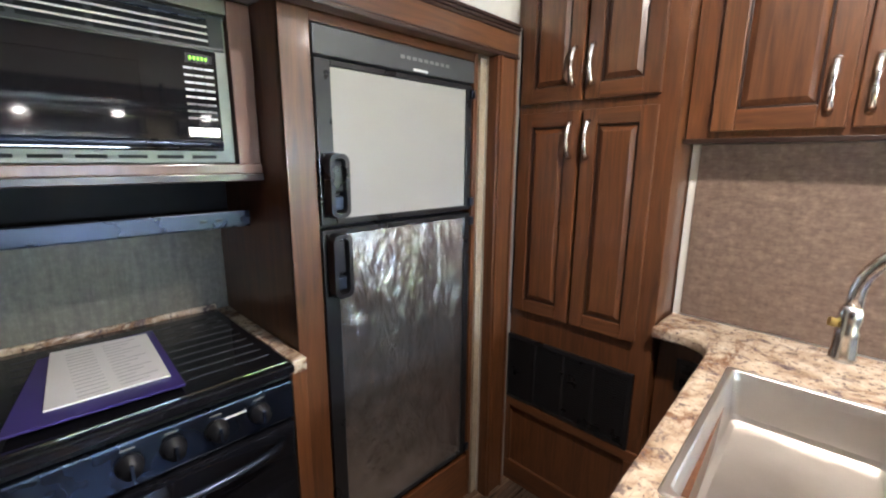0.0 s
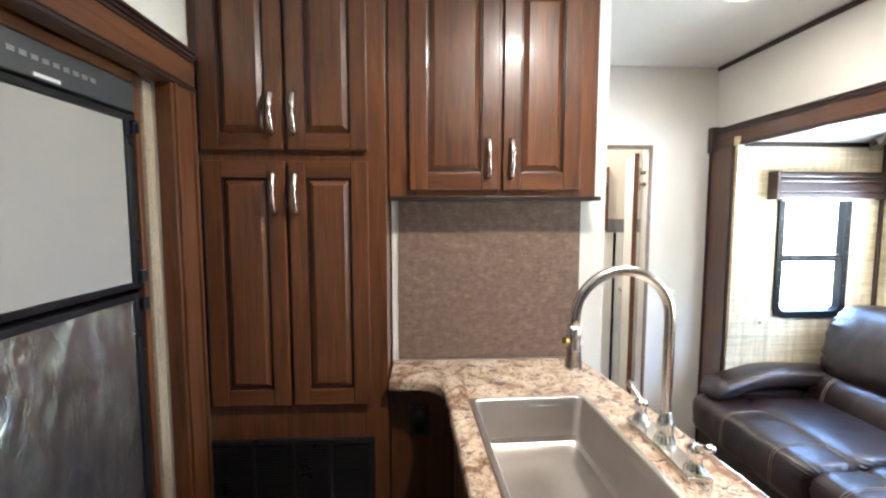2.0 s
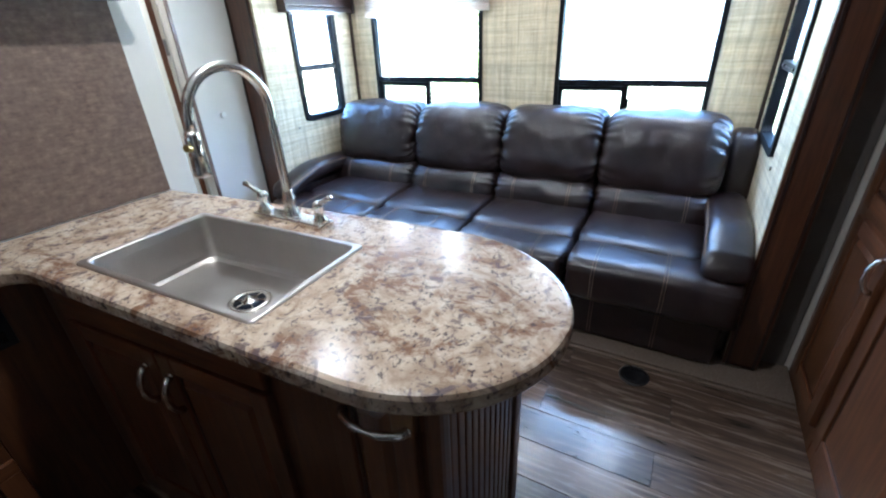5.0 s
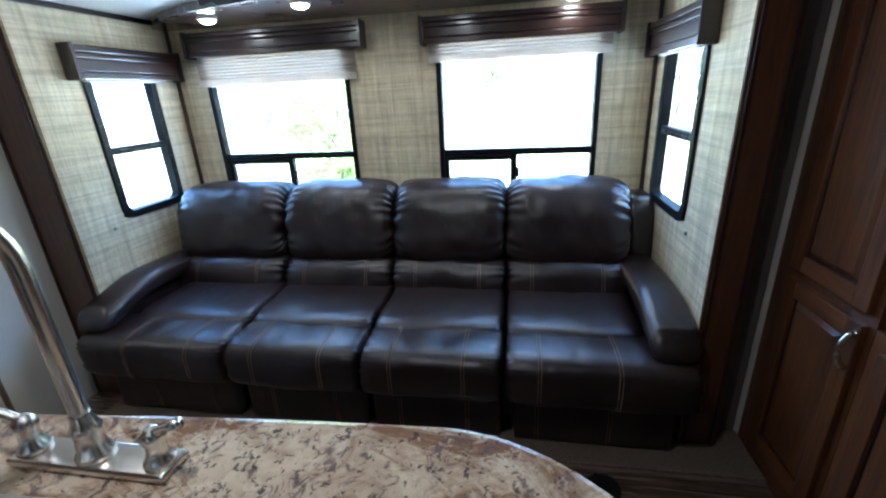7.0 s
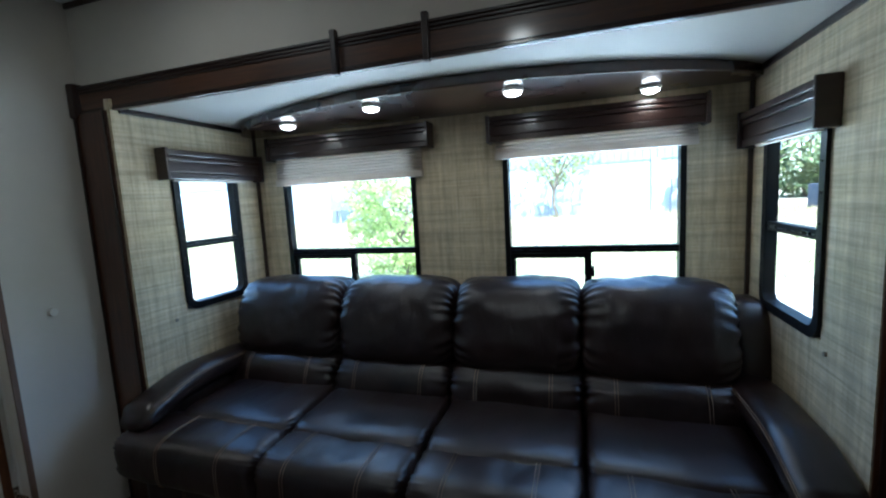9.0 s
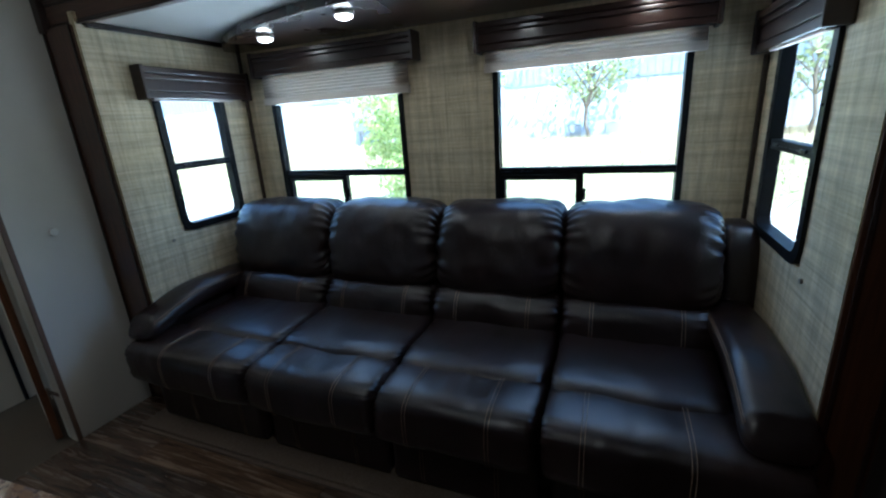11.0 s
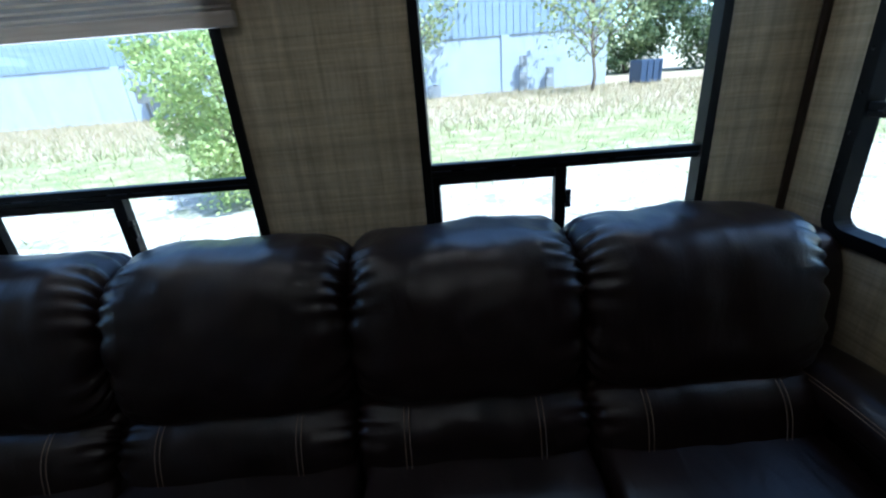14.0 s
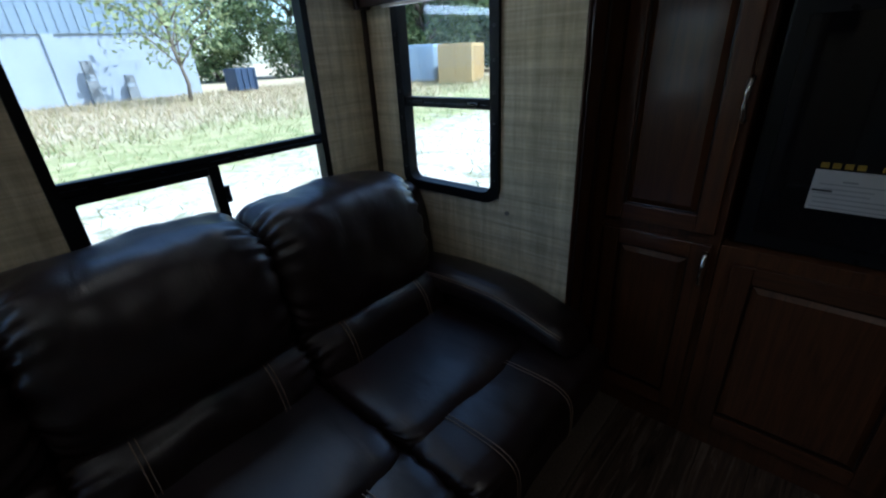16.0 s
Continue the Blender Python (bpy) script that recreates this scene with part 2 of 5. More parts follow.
def ground_mat():
    """Pale gravel by the trailer, a green strip of grass, then dry pinkish weeds; the borders wander."""
    m, nt, b = nodes_of("gravel_and_weeds")
    v = coords(nt)
    sep = nt.nodes.new("ShaderNodeSeparateXYZ")
    nt.links.new(v, sep.inputs[0])
    patch, fine, mid = noise_tex(nt, v, 0.42, 6, 0.68, 0.6), noise_tex(nt, v, 14, 4), noise_tex(nt, v, 1.7, 5, 0.65)
    gravel = ramp(nt, noise_tex(nt, v, 9.0, 6, 0.75), [(0.34, (0.17, 0.155, 0.12)), (0.46, (0.43, 0.39, 0.325)), (0.66, (0.70, 0.65, 0.565))])
    grass = ramp(nt, mid, [(0.30, (0.14, 0.175, 0.06)), (0.50, (0.28, 0.28, 0.12)), (0.70, (0.44, 0.38, 0.22))])
    weeds = ramp(nt, mid, [(0.30, (0.27, 0.25, 0.13)), (0.48, (0.42, 0.34, 0.22)), (0.68, (0.52, 0.42, 0.31))])
    wander = span(nt, patch, -0.8, 0.8)

    def border(lo, hi):
        rng = nt.nodes.new("ShaderNodeMapRange")
        rng.inputs[1].default_value, rng.inputs[2].default_value = lo, hi
        nt.links.new(sep.outputs["X"], rng.inputs[0])
        s = nt.nodes.new("ShaderNodeMath")
        s.operation = "ADD"
        nt.links.new(rng.outputs[0], s.inputs[0])
        nt.links.new(wander, s.inputs[1])
        r2 = nt.nodes.new("ShaderNodeMapRange")
        r2.inputs[1].default_value, r2.inputs[2].default_value = 0.34, 0.70
        nt.links.new(s.outputs[0], r2.inputs[0])
        return r2.outputs[0]

    tuft = ramp(nt, noise_tex(nt, v, 1.1, 6, 0.7, 0.8), [(0.52, (0, 0, 0)), (0.62, (0.85, 0.85, 0.85))])
    gravel = mixc(nt, tuft, gravel, (0.20, 0.20, 0.11))
    col = mixc(nt, border(8.0, 16.5), gravel, grass)
    nt.links.new(mixc(nt, border(14.0, 29.0), col, weeds), b.inputs["Base Color"])
    b.inputs["Roughness"].default_value = 0.95
    bump(nt, b, fine, 0.6, 0.03)
    return m


def leaf_mat(name, a, b_):
    m, nt, b = nodes_of(name)
    geo = nt.nodes.new("ShaderNodeNewGeometry")
    nt.links.new(ramp(nt, geo.outputs["Random Per Island"], [(0.0, a), (1.0, b_)]), b.inputs["Base Color"])
    b.inputs["Roughness"].default_value = 0.55
    b.inputs["Subsurface Weight"].default_value = 0.0
    tl, mx = nt.nodes.new("ShaderNodeBsdfTranslucent"), nt.nodes.new("ShaderNodeMixShader")
    nt.links.new(ramp(nt, geo.outputs["Random Per Island"], [(0.0, a), (1.0, b_)]), tl.inputs[0])
    mx.inputs[0].default_value = 0.42
    nt.links.new(b.outputs[0], mx.inputs[1])
    nt.links.new(tl.outputs[0], mx.inputs[2])
    nt.links.new(mx.outputs[0], nt.nodes["Material Output"].inputs[0])
    return m


def shade_cloth():
    """Thin cream pleated cloth that lets some daylight through."""
    m, nt, b = nodes_of("cream_pleated_cloth")
    v = coords(nt)
    col = ramp(nt, noise_tex(nt, coords(nt, (6, 6, 90)), 1.0, 3), [(0.3, (0.58, 0.50, 0.42)), (0.7, (0.70, 0.63, 0.55))])
    nt.links.new(col, b.inputs["Base Color"])
    b.inputs["Roughness"].default_value = 0.9
    bump(nt, b, noise_tex(nt, v, 160, 2), 0.12, 0.001)
    tl, mx = nt.nodes.new("ShaderNodeBsdfTranslucent"), nt.nodes.new("ShaderNodeMixShader")
    nt.links.new(col, tl.inputs[0])
    mx.inputs[0].default_value = 0.36
    nt.links.new(b.outputs[0], mx.inputs[1])
    nt.links.new(tl.outputs[0], mx.inputs[2])
    nt.links.new(mx.outputs[0], nt.nodes["Material Output"].inputs[0])
    return m


def siding(name, base):
    m, nt, b = nodes_of(name)
    v = coords(nt)
    n = noise_tex(nt, coords(nt, (1, 1, 0.25)), 1.2, 5, 0.65)
    nt.links.new(ramp(nt, n, [(0.3, tuple(0.85 * c for c in base)), (0.7, base)]), b.inputs["Base Color"])
    b.inputs["Roughness"].default_value = 0.6
    return m


CHERRY = wood("cherry_upright", (0.045, 0.017, 0.0075), (0.205, 0.077, 0.027))
CHERRY_Y = wood("cherry_along", (0.045, 0.017, 0.0075), (0.205, 0.077, 0.027), axis=1)
CHERRY_X = wood("cherry_across", (0.045, 0.017, 0.0075), (0.205, 0.077, 0.027), axis=0)
TRIMWOOD = wood("dark_cherry_upright", (0.032, 0.012, 0.006), (0.135, 0.052, 0.021))
TRIMWOOD_Y = wood("dark_cherry_along", (0.034, 0.013, 0.006), (0.155, 0.060, 0.024), axis=1)
DARKWOOD = wood("espresso_wood", (0.014, 0.006, 0.0045), (0.040, 0.017, 0.011), axis=1)
PINKWOOD = wood("reddish_panel", (0.11, 0.056, 0.042), (0.19, 0.105, 0.08), 0.45)
WALLPAPER = weave("linen_wallpaper", (0.38, 0.30, 0.175), (0.60, 0.505, 0.335), (0.77, 0.68, 0.50), 46.0, 5.0, 120.0, 0.6, plaid=0.38)
SPLASH = weave("brown_weave_board", (0.105, 0.067, 0.047), (0.185, 0.123, 0.090), (0.30, 0.212, 0.162), 60.0, 34.0, 110.0, 0.7, 40.0)
GREYSPLASH = weave("grey_weave_board", (0.075, 0.068, 0.052), (0.135, 0.124, 0.098), (0.21, 0.195, 0.16), 60.0, 50.0, 55.0, 0.5)
BURLAP = weave("tan_carpet", (0.20, 0.15, 0.10), (0.34, 0.27, 0.19), (0.48, 0.40, 0.30), 120.0, 120.0, 120.0, 0.95)
CARPET = weave("brown_carpet", (0.075, 0.054, 0.04), (0.145, 0.107, 0.078), (0.24, 0.185, 0.14), 120.0, 120.0, 120.0, 0.95)
CREAM = plain("cream_wall_vinyl", (0.64, 0.60, 0.535), 0.6, var=0.03, bumps=0.08)
WHITE = plain("white_ceiling_vinyl", (0.80, 0.80, 0.77), 0.55, var=0.02, bumps=0.06)
TRIMWHITE = plain("white_trim", (0.74, 0.72, 0.67), 0.5, var=0.03, bumps=0.05)
LAMINATE = stone_laminate()
LEATHER = leather()
PLANK = plank_floor()
GLASS = pane_glass()
STEEL = plain("brushed_steel", (0.58, 0.545, 0.51), 0.40, 1.0, 0.08, 8, 200, 0.06)
DARKSTEEL = plain("dark_steel", (0.042, 0.051, 0.075), 0.28, 0.9, 0.08, 6, 150, 0.04)
CHROME = plain("satin_nickel", (0.78, 0.74, 0.68), 0.24, 1.0, 0.05, 10, 100, 0.0, 0.05)
BLACK = plain("black_plastic", (0.012, 0.012, 0.0135), 0.30, 0, 0.25, 8, 120, 0.05, gloss=0.38)
# near-black that paints in the shade of recesses, gaps and slots
SHADEBLACK = plain("recess_shade_black", (0.004, 0.004, 0.004), 0.85, 0, 0.2, 8, 90, 0.05)
GLOSSBLACK = plain("black_gloss", (0.008, 0.008, 0.010), 0.045, 0, 0.2, 5, 80, 0.0, 0.02)
BLACKFRAME = plain("black_window_frame", (0.005, 0.005, 0.0055), 0.45, 0, 0.25, 12, 140, 0.05, gloss=0.18)
GREYPANEL = plain("grey_fridge_panel", (0.28, 0.265, 0.25), 0.5, 0, 0.03, 3, 90, 0.04)
FILM = film()
GREYPRINT = plain("grey_print", (0.20, 0.20, 0.20), 0.5)
PAPER = plain("white_paper", (0.72, 0.70, 0.70), 0.7, 0, 0.04, 6, 80, 0.0)
INK = plain("grey_ink", (0.42, 0.41, 0.42), 0.8, 0, 0.1, 6, 80, 0.0)
PURPLE = plain("violet_folder", (0.045, 0.030, 0.16), 0.4, 0, 0.12, 6, 60, 0.0)
LABELWHITE = plain("white_print", (0.7, 0.7, 0.7), 0.6, 0, 0.05, 6, 60, 0.0)
LABELGREY = plain("pale_grey_print", (0.42, 0.45, 0.44), 0.6, 0, 0.08, 6, 60, 0.0)
YELLOW = plain("yellow_print", (0.40, 0.25, 0.03), 0.6, 0, 0.08, 6, 60, 0.0)
SHADE = shade_cloth()
THREAD = plain("tan_thread", (0.24, 0.17, 0.12), 0.8, 0, 0.1, 20, 100, 0.0)
LENS = glow("warm_lamp_lens", (1.0, 0.93, 0.82), 1.6)
GREENLED = glow("green_led", (0.35, 1.0, 0.05), 0.011)
GROUND = ground_mat()
LEAF = leaf_mat("bright_leaf", (0.25, 0.34, 0.10), (0.56, 0.61, 0.26))
LEAFPALE = leaf_mat("pale_leaf", (0.20, 0.26, 0.10), (0.44, 0.46, 0.24))
LEAFDARK = leaf_mat("deep_leaf", (0.08, 0.125, 0.05), (0.24, 0.30, 0.14))
GRASS = leaf_mat("rough_grass", (0.18, 0.21, 0.07), (0.50, 0.45, 0.25))
STRAW = leaf_mat("dry_weed", (0.28, 0.27, 0.12), (0.58, 0.45, 0.32))
BARK = plain("grey_bark", (0.16, 0.13, 0.10), 0.9, 0, 0.3, 4, 20, 0.6)
METALBLUE = siding("blue_grey_siding", (0.23, 0.29, 0.36))
BLOCKWHITE = siding("white_wall", (0.36, 0.40, 0.46))
CONTYELLOW = siding("faded_yellow_steel", (0.52, 0.36, 0.16))
DUMPBLUE = siding("blue_steel", (0.035, 0.06, 0.115))
CONCRETE = plain("grey_equipment", (0.22, 0.23, 0.24), 0.7)


# ---- mesh helpers ----
def thing(name, loc, label="", category="", group="", kind=""):
    ob = new(name)
    ob.location = loc
    ob.empty_display_size = 0.05
    return tagged(ob, label, category, group, kind)


def base_of(ob):
    p = Vector((0, 0, 0))
    while ob is not None:
        p += ob.location
        ob = ob.parent
    return p


def part(name, bm, material, parent=None, label="", smooth=False):
    """One mesh object made of bm, whose points are places in the room, under a thing or a part."""
    if parent is not None:
        bmesh.ops.translate(bm, verts=bm.verts, vec=-base_of(parent))
    me = bpy.data.meshes.new(name)
    bm.normal_update()
    bm.to_mesh(me)
    bm.free()
    me.materials.append(material)
    if smooth:
        me.shade_smooth()
    ob = new(name, me)
    ob.parent = parent
    return tagged(ob, label)


def cube(bm, lo, hi, bevel=0.0, seg=2):
    lo, hi = Vector(lo), Vector(hi)
    r = bmesh.ops.create_cube(bm, size=1.0)
    vs = r["verts"]
    d = hi - lo
    for v in vs:
        v.co = Vector([lo[i] + (v.co[i] + 0.5) * d[i] for i in range(3)])
    if bevel:
        es = list({e for v in vs for e in v.link_edges})
        bmesh.ops.bevel(bm, geom=es, offset=min(bevel, 0.45 * min(abs(k) for k in d)), segments=seg, profile=0.6, affect="EDGES")
    return bm


def block(lo, hi, bevel=0.0, seg=2):
    return cube(bmesh.new(), lo, hi, bevel, seg)


def rod(bm, a, b, r, sides=12, r2=None):
    a, b = Vector(a), Vector(b)
    d = b - a
    m = Matrix.Translation((a + b) / 2) @ d.to_track_quat("Z", "Y").to_matrix().to_4x4()
    bmesh.ops.create_cone(bm, cap_ends=True, segments=sides, radius1=r, radius2=r if r2 is None else r2, depth=d.length, matrix=m)
    return bm


def tube(bm, pts, radius, sides=10):
    """A round tube along points; radius is a number or a function of 0..1."""
    pts = [Vector(p) for p in pts]
    rings = []
    ref = Vector((0.31, 0.2, 0.93)).normalized()
    for i, p in enumerate(pts):
        d = (pts[min(i + 1, len(pts) - 1)] - pts[max(i - 1, 0)]).normalized()
        u = d.cross(ref)
        if u.length < 0.05:
            u = d.cross(Vector((1, 0, 0)))
        u.normalize()
        w = d.cross(u)
        r = radius(i / (len(pts) - 1)) if callable(radius) else radius
        rings.append([bm.verts.new(p + (u * math.cos(2 * math.pi * k / sides) + w * math.sin(2 * math.pi * k / sides)) * r) for k in range(sides)])
    for a, b in zip(rings, rings[1:]):
        for k in range(sides):
            bm.faces.new((a[k], a[(k + 1) % sides], b[(k + 1) % sides], b[k]))
    bm.faces.new(rings[0][::-1])
    bm.faces.new(rings[-1])
    return bm


def lathe(bm, centre, profile, sides=24):
    """A turned shape about the upright line through centre; profile rows of (radius, height)."""
    c = Vector(centre)
    rings = [[bm.verts.new(c + Vector((r * math.cos(2 * math.pi * k / sides), r * math.sin(2 * math.pi * k / sides), h))) for k in range(sides)] for r, h in profile]
    for a, b in zip(rings, rings[1:]):
        for k in range(sides):
            bm.faces.new((a[k], a[(k + 1) % sides], b[(k + 1) % sides], b[k]))
    bm.faces.new(rings[0][::-1])
    bm.faces.new(rings[-1])
    return bm


def slab(bm, outline, z0, z1, bevel=0.0):
    """A flat plate with the given outline (x, y)."""
    f = bm.faces.new([bm.verts.new((x, y, z1)) for x, y in outline])
    if f.normal.z < 0:
        f.normal_flip()
    r = bmesh.ops.extrude_face_region(bm, geom=[f])
    vs = [g for g in r["geom"] if isinstance(g, bmesh.types.BMVert)]
    for v in vs:
        v.co.z = z0
    bmesh.ops.recalc_face_normals(bm, faces=bm.faces)
    if bevel:
        es = [e for e in bm.edges if abs(e.verts[0].co.z - e.verts[1].co.z) < 1e-6]
        bmesh.ops.bevel(bm, geom=es, offset=bevel, segments=3, profile=0.5, affect="EDGES")
    return bm


class Face:
    """A frame on an upright face: u runs along it, n out of it, z up."""

    def __init__(self, origin, u, n):
        self.o, self.u, self.n = Vector(origin), Vector(u), Vector(n)

    def at(self, u, n, z):
        return self.o + self.u * u + self.n * n + Vector((0, 0, z))

    def block(self, u0, u1, n0, n1, z0, z1, bevel=0.0, bm=None):
        b = cube(bmesh.new(), (min(u0, u1), min(n0, n1), z0), (max(u0, u1), max(n0, n1), z1), bevel)
        for v in b.verts:
            v.co = self.at(v.co.x, v.co.y, v.co.z)
        bmesh.ops.recalc_face_normals(b, faces=b.faces)
        if bm is None:
            return b
        made = [bm.verts.new(v.co) for v in b.verts]
        b.verts.index_update()
        for f in b.faces:
            bm.faces.new([made[v.index] for v in f.verts])
        b.free()
        return bm


def frustum_panel(fc, u0, u1, z0, z1, n_edge, n_top, slope):
    """A raised field with sloping sides."""
    bm = bmesh.new()
    lo = [bm.verts.new(fc.at(u, n_edge, z)) for u, z in ((u0, z0), (u1, z0), (u1, z1), (u0, z1))]
    hi = [bm.verts.new(fc.at(u, n_top, z)) for u, z in ((u0 + slope, z0 + slope), (u1 - slope, z0 + slope), (u1 - slope, z1 - slope), (u0 + slope, z1 - slope))]
    bm.faces.new(hi)
    for k in range(4):
        bm.faces.new((lo[k], lo[(k + 1) % 4], hi[(k + 1) % 4], hi[k]))
    bm.faces.new(lo[::-1])
    bmesh.ops.recalc_face_normals(bm, faces=bm.faces)
    return bm


def pull(fc, u, z0, z1, parent, n0, upright=True):
    """A cabinet pull with flared feet and a bowed grip."""
    bm = bmesh.new()
    pts = []
    for i in range(13):
        s = i / 12
        out = n0 + 0.004 + 0.026 * math.sin(math.pi * s) ** 0.55
        pts.append(fc.at(u, out, z0 + (z1 - z0) * s) if upright else fc.at(u + (z1 - z0) * (s - 0.5), out, z0))
    tube(bm, pts, lambda s: 0.0054 + 0.0034 * abs(math.cos(math.pi * s)) + 0.0012 * math.cos(6 * math.pi * s), 10)
    for e in (0, 12):
        a = pts[e]
        rod(bm, a - fc.n * 0.006, a + fc.n * 0.002, 0.008, 10)
    return part("handle", bm, CHROME, parent, "satin nickel pull", True)


def raised_door(fc, u0, u1, z0, z1, parent, n0, rail=0.058, handle=None, mat=None, thick=0.02, name="door"):
    """A stile-and-rail door with a raised field; handle: (u, z0, z1)."""
    mat = mat or CHERRY
    d = part(name, fc.block(u0, u0 + rail, n0, n0 + thick, z0, z1, 0.004), mat, parent)
    part("stile", fc.block(u1 - rail, u1, n0, n0 + thick, z0, z1, 0.004), mat, d)
    part("top_rail", fc.block(u0 + rail, u1 - rail, n0, n0 + thick - 0.001, z1 - rail, z1, 0.003), CHERRY_X if abs(fc.u.x) > 0.5 else CHERRY_Y, d)
    part("bottom_rail", fc.block(u0 + rail, u1 - rail, n0, n0 + thick - 0.001, z0, z0 + rail, 0.003), CHERRY_X if abs(fc.u.x) > 0.5 else CHERRY_Y, d)
    part("raised_panel", frustum_panel(fc, u0 + rail - 0.002, u1 - rail + 0.002, z0 + rail - 0.002, z1 - rail + 0.002, n0 + 0.001, n0 + thick - 0.001, 0.026), mat, d)
    bead = 0.006
    for a, b, c, e, m in ((u0 + rail, u0 + rail + bead, z0 + rail, z1 - rail, mat), (u1 - rail - bead, u1 - rail, z0 + rail, z1 - rail, mat), (u0 + rail + bead, u1 - rail - bead, z0 + rail, z0 + rail + bead, mat), (u0 + rail + bead, u1 - rail - bead, z1 - rail - bead, z1 - rail, mat)):
        part("bead", fc.block(a, b, n0 + 0.002, n0 + 0.0125, c, e, 0.002), DARKWOOD, d)
    if handle:
        pull(fc, handle[0], handle[1], handle[2], d, n0 + thick)
    return d


def structure(name, bm, mat, label="", category=""):
    return tagged(part(name, bm, mat), label, category, kind="structure")


def cut_wall(fc, u0, u1, z0, z1, t, holes):
    """An upright wall of thickness t behind the face, with openings (u0, u1, z0, z1)."""
    bm = bmesh.new()
    us = sorted({u0, u1, *[h[0] for h in holes], *[h[1] for h in holes]})
    zs = sorted({z0, z1, *[h[2] for h in holes], *[h[3] for h in holes]})
    solid = {}
    for i in range(len(us) - 1):
        for j in range(len(zs) - 1):
            cu, cz = (us[i] + us[i + 1]) / 2, (zs[j] + zs[j + 1]) / 2
            solid[i, j] = not any(h[0] < cu < h[1] and h[2] < cz < h[3] for h in holes)
    vs = {}

    def v(i, j, k):
        if (i, j, k) not in vs:
            vs[i, j, k] = bm.verts.new(fc.at(us[i], -t * k, zs[j]))
        return vs[i, j, k]

    for (i, j), s in solid.items():
        if not s:
            continue
        for k in (0, 1):
            bm.faces.new((v(i, j, k), v(i + 1, j, k), v(i + 1, j + 1, k), v(i, j + 1, k)))
        for (di, dj), (p, q) in {(-1, 0): ((0, 0), (0, 1)), (1, 0): ((1, 0), (1, 1)), (0, -1): ((0, 0), (1, 0)), (0, 1): ((0, 1), (1, 1))}.items():
            if not solid.get((i + di, j + dj), False):
                bm.faces.new((v(i + p[0], j + p[1], 0), v(i + q[0], j + q[1], 0), v(i + q[0], j + q[1], 1), v(i + p[0], j + p[1], 1)))
    bmesh.ops.recalc_face_normals(bm, faces=bm.faces)
    return bm

def inset_loop(pts, d):
    """The outline moved inwards by d (it runs with its inside to one side)."""
    out = []
    n = len(pts)
    area = sum(pts[i][0] * pts[(i + 1) % n][1] - pts[(i + 1) % n][0] * pts[i][1] for i in range(n))
    sg = 1 if area > 0 else -1
    for i in range(n):
        a, b, c = Vector(pts[i - 1]), Vector(pts[i]), Vector(pts[(i + 1) % n])
        e1, e2 = (b - a).normalized(), (c - b).normalized()
        nn = Vector((-(e1.y + e2.y), e1.x + e2.x)) * sg
        nn = nn.normalized() if nn.length > 1e-6 else Vector((0, 0))
        out.append((b.x + nn.x * d, b.y + nn.y * d))
    return out


def loft(bm, loops, close_last=True):
    rings = [[bm.verts.new((x, y, z)) for x, y in lp] for lp, z in loops]
    for a, b in zip(rings, rings[1:]):
        n = len(a)
        for k in range(n):
            bm.faces.new((a[k], a[(k + 1) % n], b[(k + 1) % n], b[k]))
    if close_last:
        bm.faces.new(rings[-1])
    return rings


# ---- the shell of the trailer ----
X_WIN, X_OPEN, Y_A, Y_B, Y_DOOR, Z_CEIL, Z_SLIDE = 3.205, 2.40, 3.465, 0.855, 3.70, 2.305, 1.84
FW = Face((X_WIN, 0, 0), (0, 1, 0), (-1, 0, 0))
FA = Face((0, Y_A, 0), (1, 0, 0), (0, -1, 0))
FB = Face((0, Y_B, 0), (1, 0, 0), (0, 1, 0))
FD = Face((0, Y_DOOR, 0), (1, 0, 0), (0, -1, 0))
FO = Face((X_OPEN, 0, 0), (0, 1, 0), (-1, 0, 0))
FP = Face((0, 2.592, 0), (1, 0, 0), (0, -1, 0))
FU = Face((0, 2.662, 0), (1, 0, 0), (0, -1, 0))
FK = Face((-0.07, 0, 0), (0, 1, 0), (1, 0, 0))
FE = Face((0, 0.60, 0), (1, 0, 0), (0, 1, 0))
FI = Face((0.86, 1.46, 0), (-0.0725, 0.9974, 0), (-0.9974, -0.0725, 0))
W2, W3 = (2.423, 3.267, 0.80, 1.70), (1.113, 1.932, 0.80, 1.70)
W1, W4 = (2.615, 3.02, 0.88, 1.60), (2.59, 3.045, 0.87, 1.60)

floor = structure("floor", block((-0.7, -1.0, -0.06), (2.42, 4.9, -0.008)), plain("subfloor", (0.10, 0.08, 0.06)), "weathered grey-brown plank floor", "floor")
structure("ceiling", block((-0.1, -1.0, Z_CEIL), (2.6, 3.76, Z_CEIL + 0.05)), WHITE, "white vinyl ceiling of the trailer", "ceiling")
structure("wall_sofa_side", cut_wall(FO, -1.0, 3.78, 0, Z_CEIL, 0.04, [(Y_B - 0.034, Y_A + 0.034, -0.1, Z_SLIDE + 0.034)]), CREAM, "cream vinyl wall above the sofa slide", "wall")
structure("wall_door_side", cut_wall(FD, 0.5, 2.42, 0, Z_CEIL, 0.05, [(1.60, 2.0, -0.1, 1.835)]), CREAM, "cream vinyl wall with a narrow doorway", "wall")
structure("wall_kitchen_side", cut_wall(Face((-0.05, 0, 0), (0, 1, 0), (1, 0, 0)), -1.0, 3.1, 0, Z_CEIL, 0.04, [(0.1, 2.42, -0.1, 1.83)]), CREAM, "cream vinyl wall round the kitchen slide", "wall")
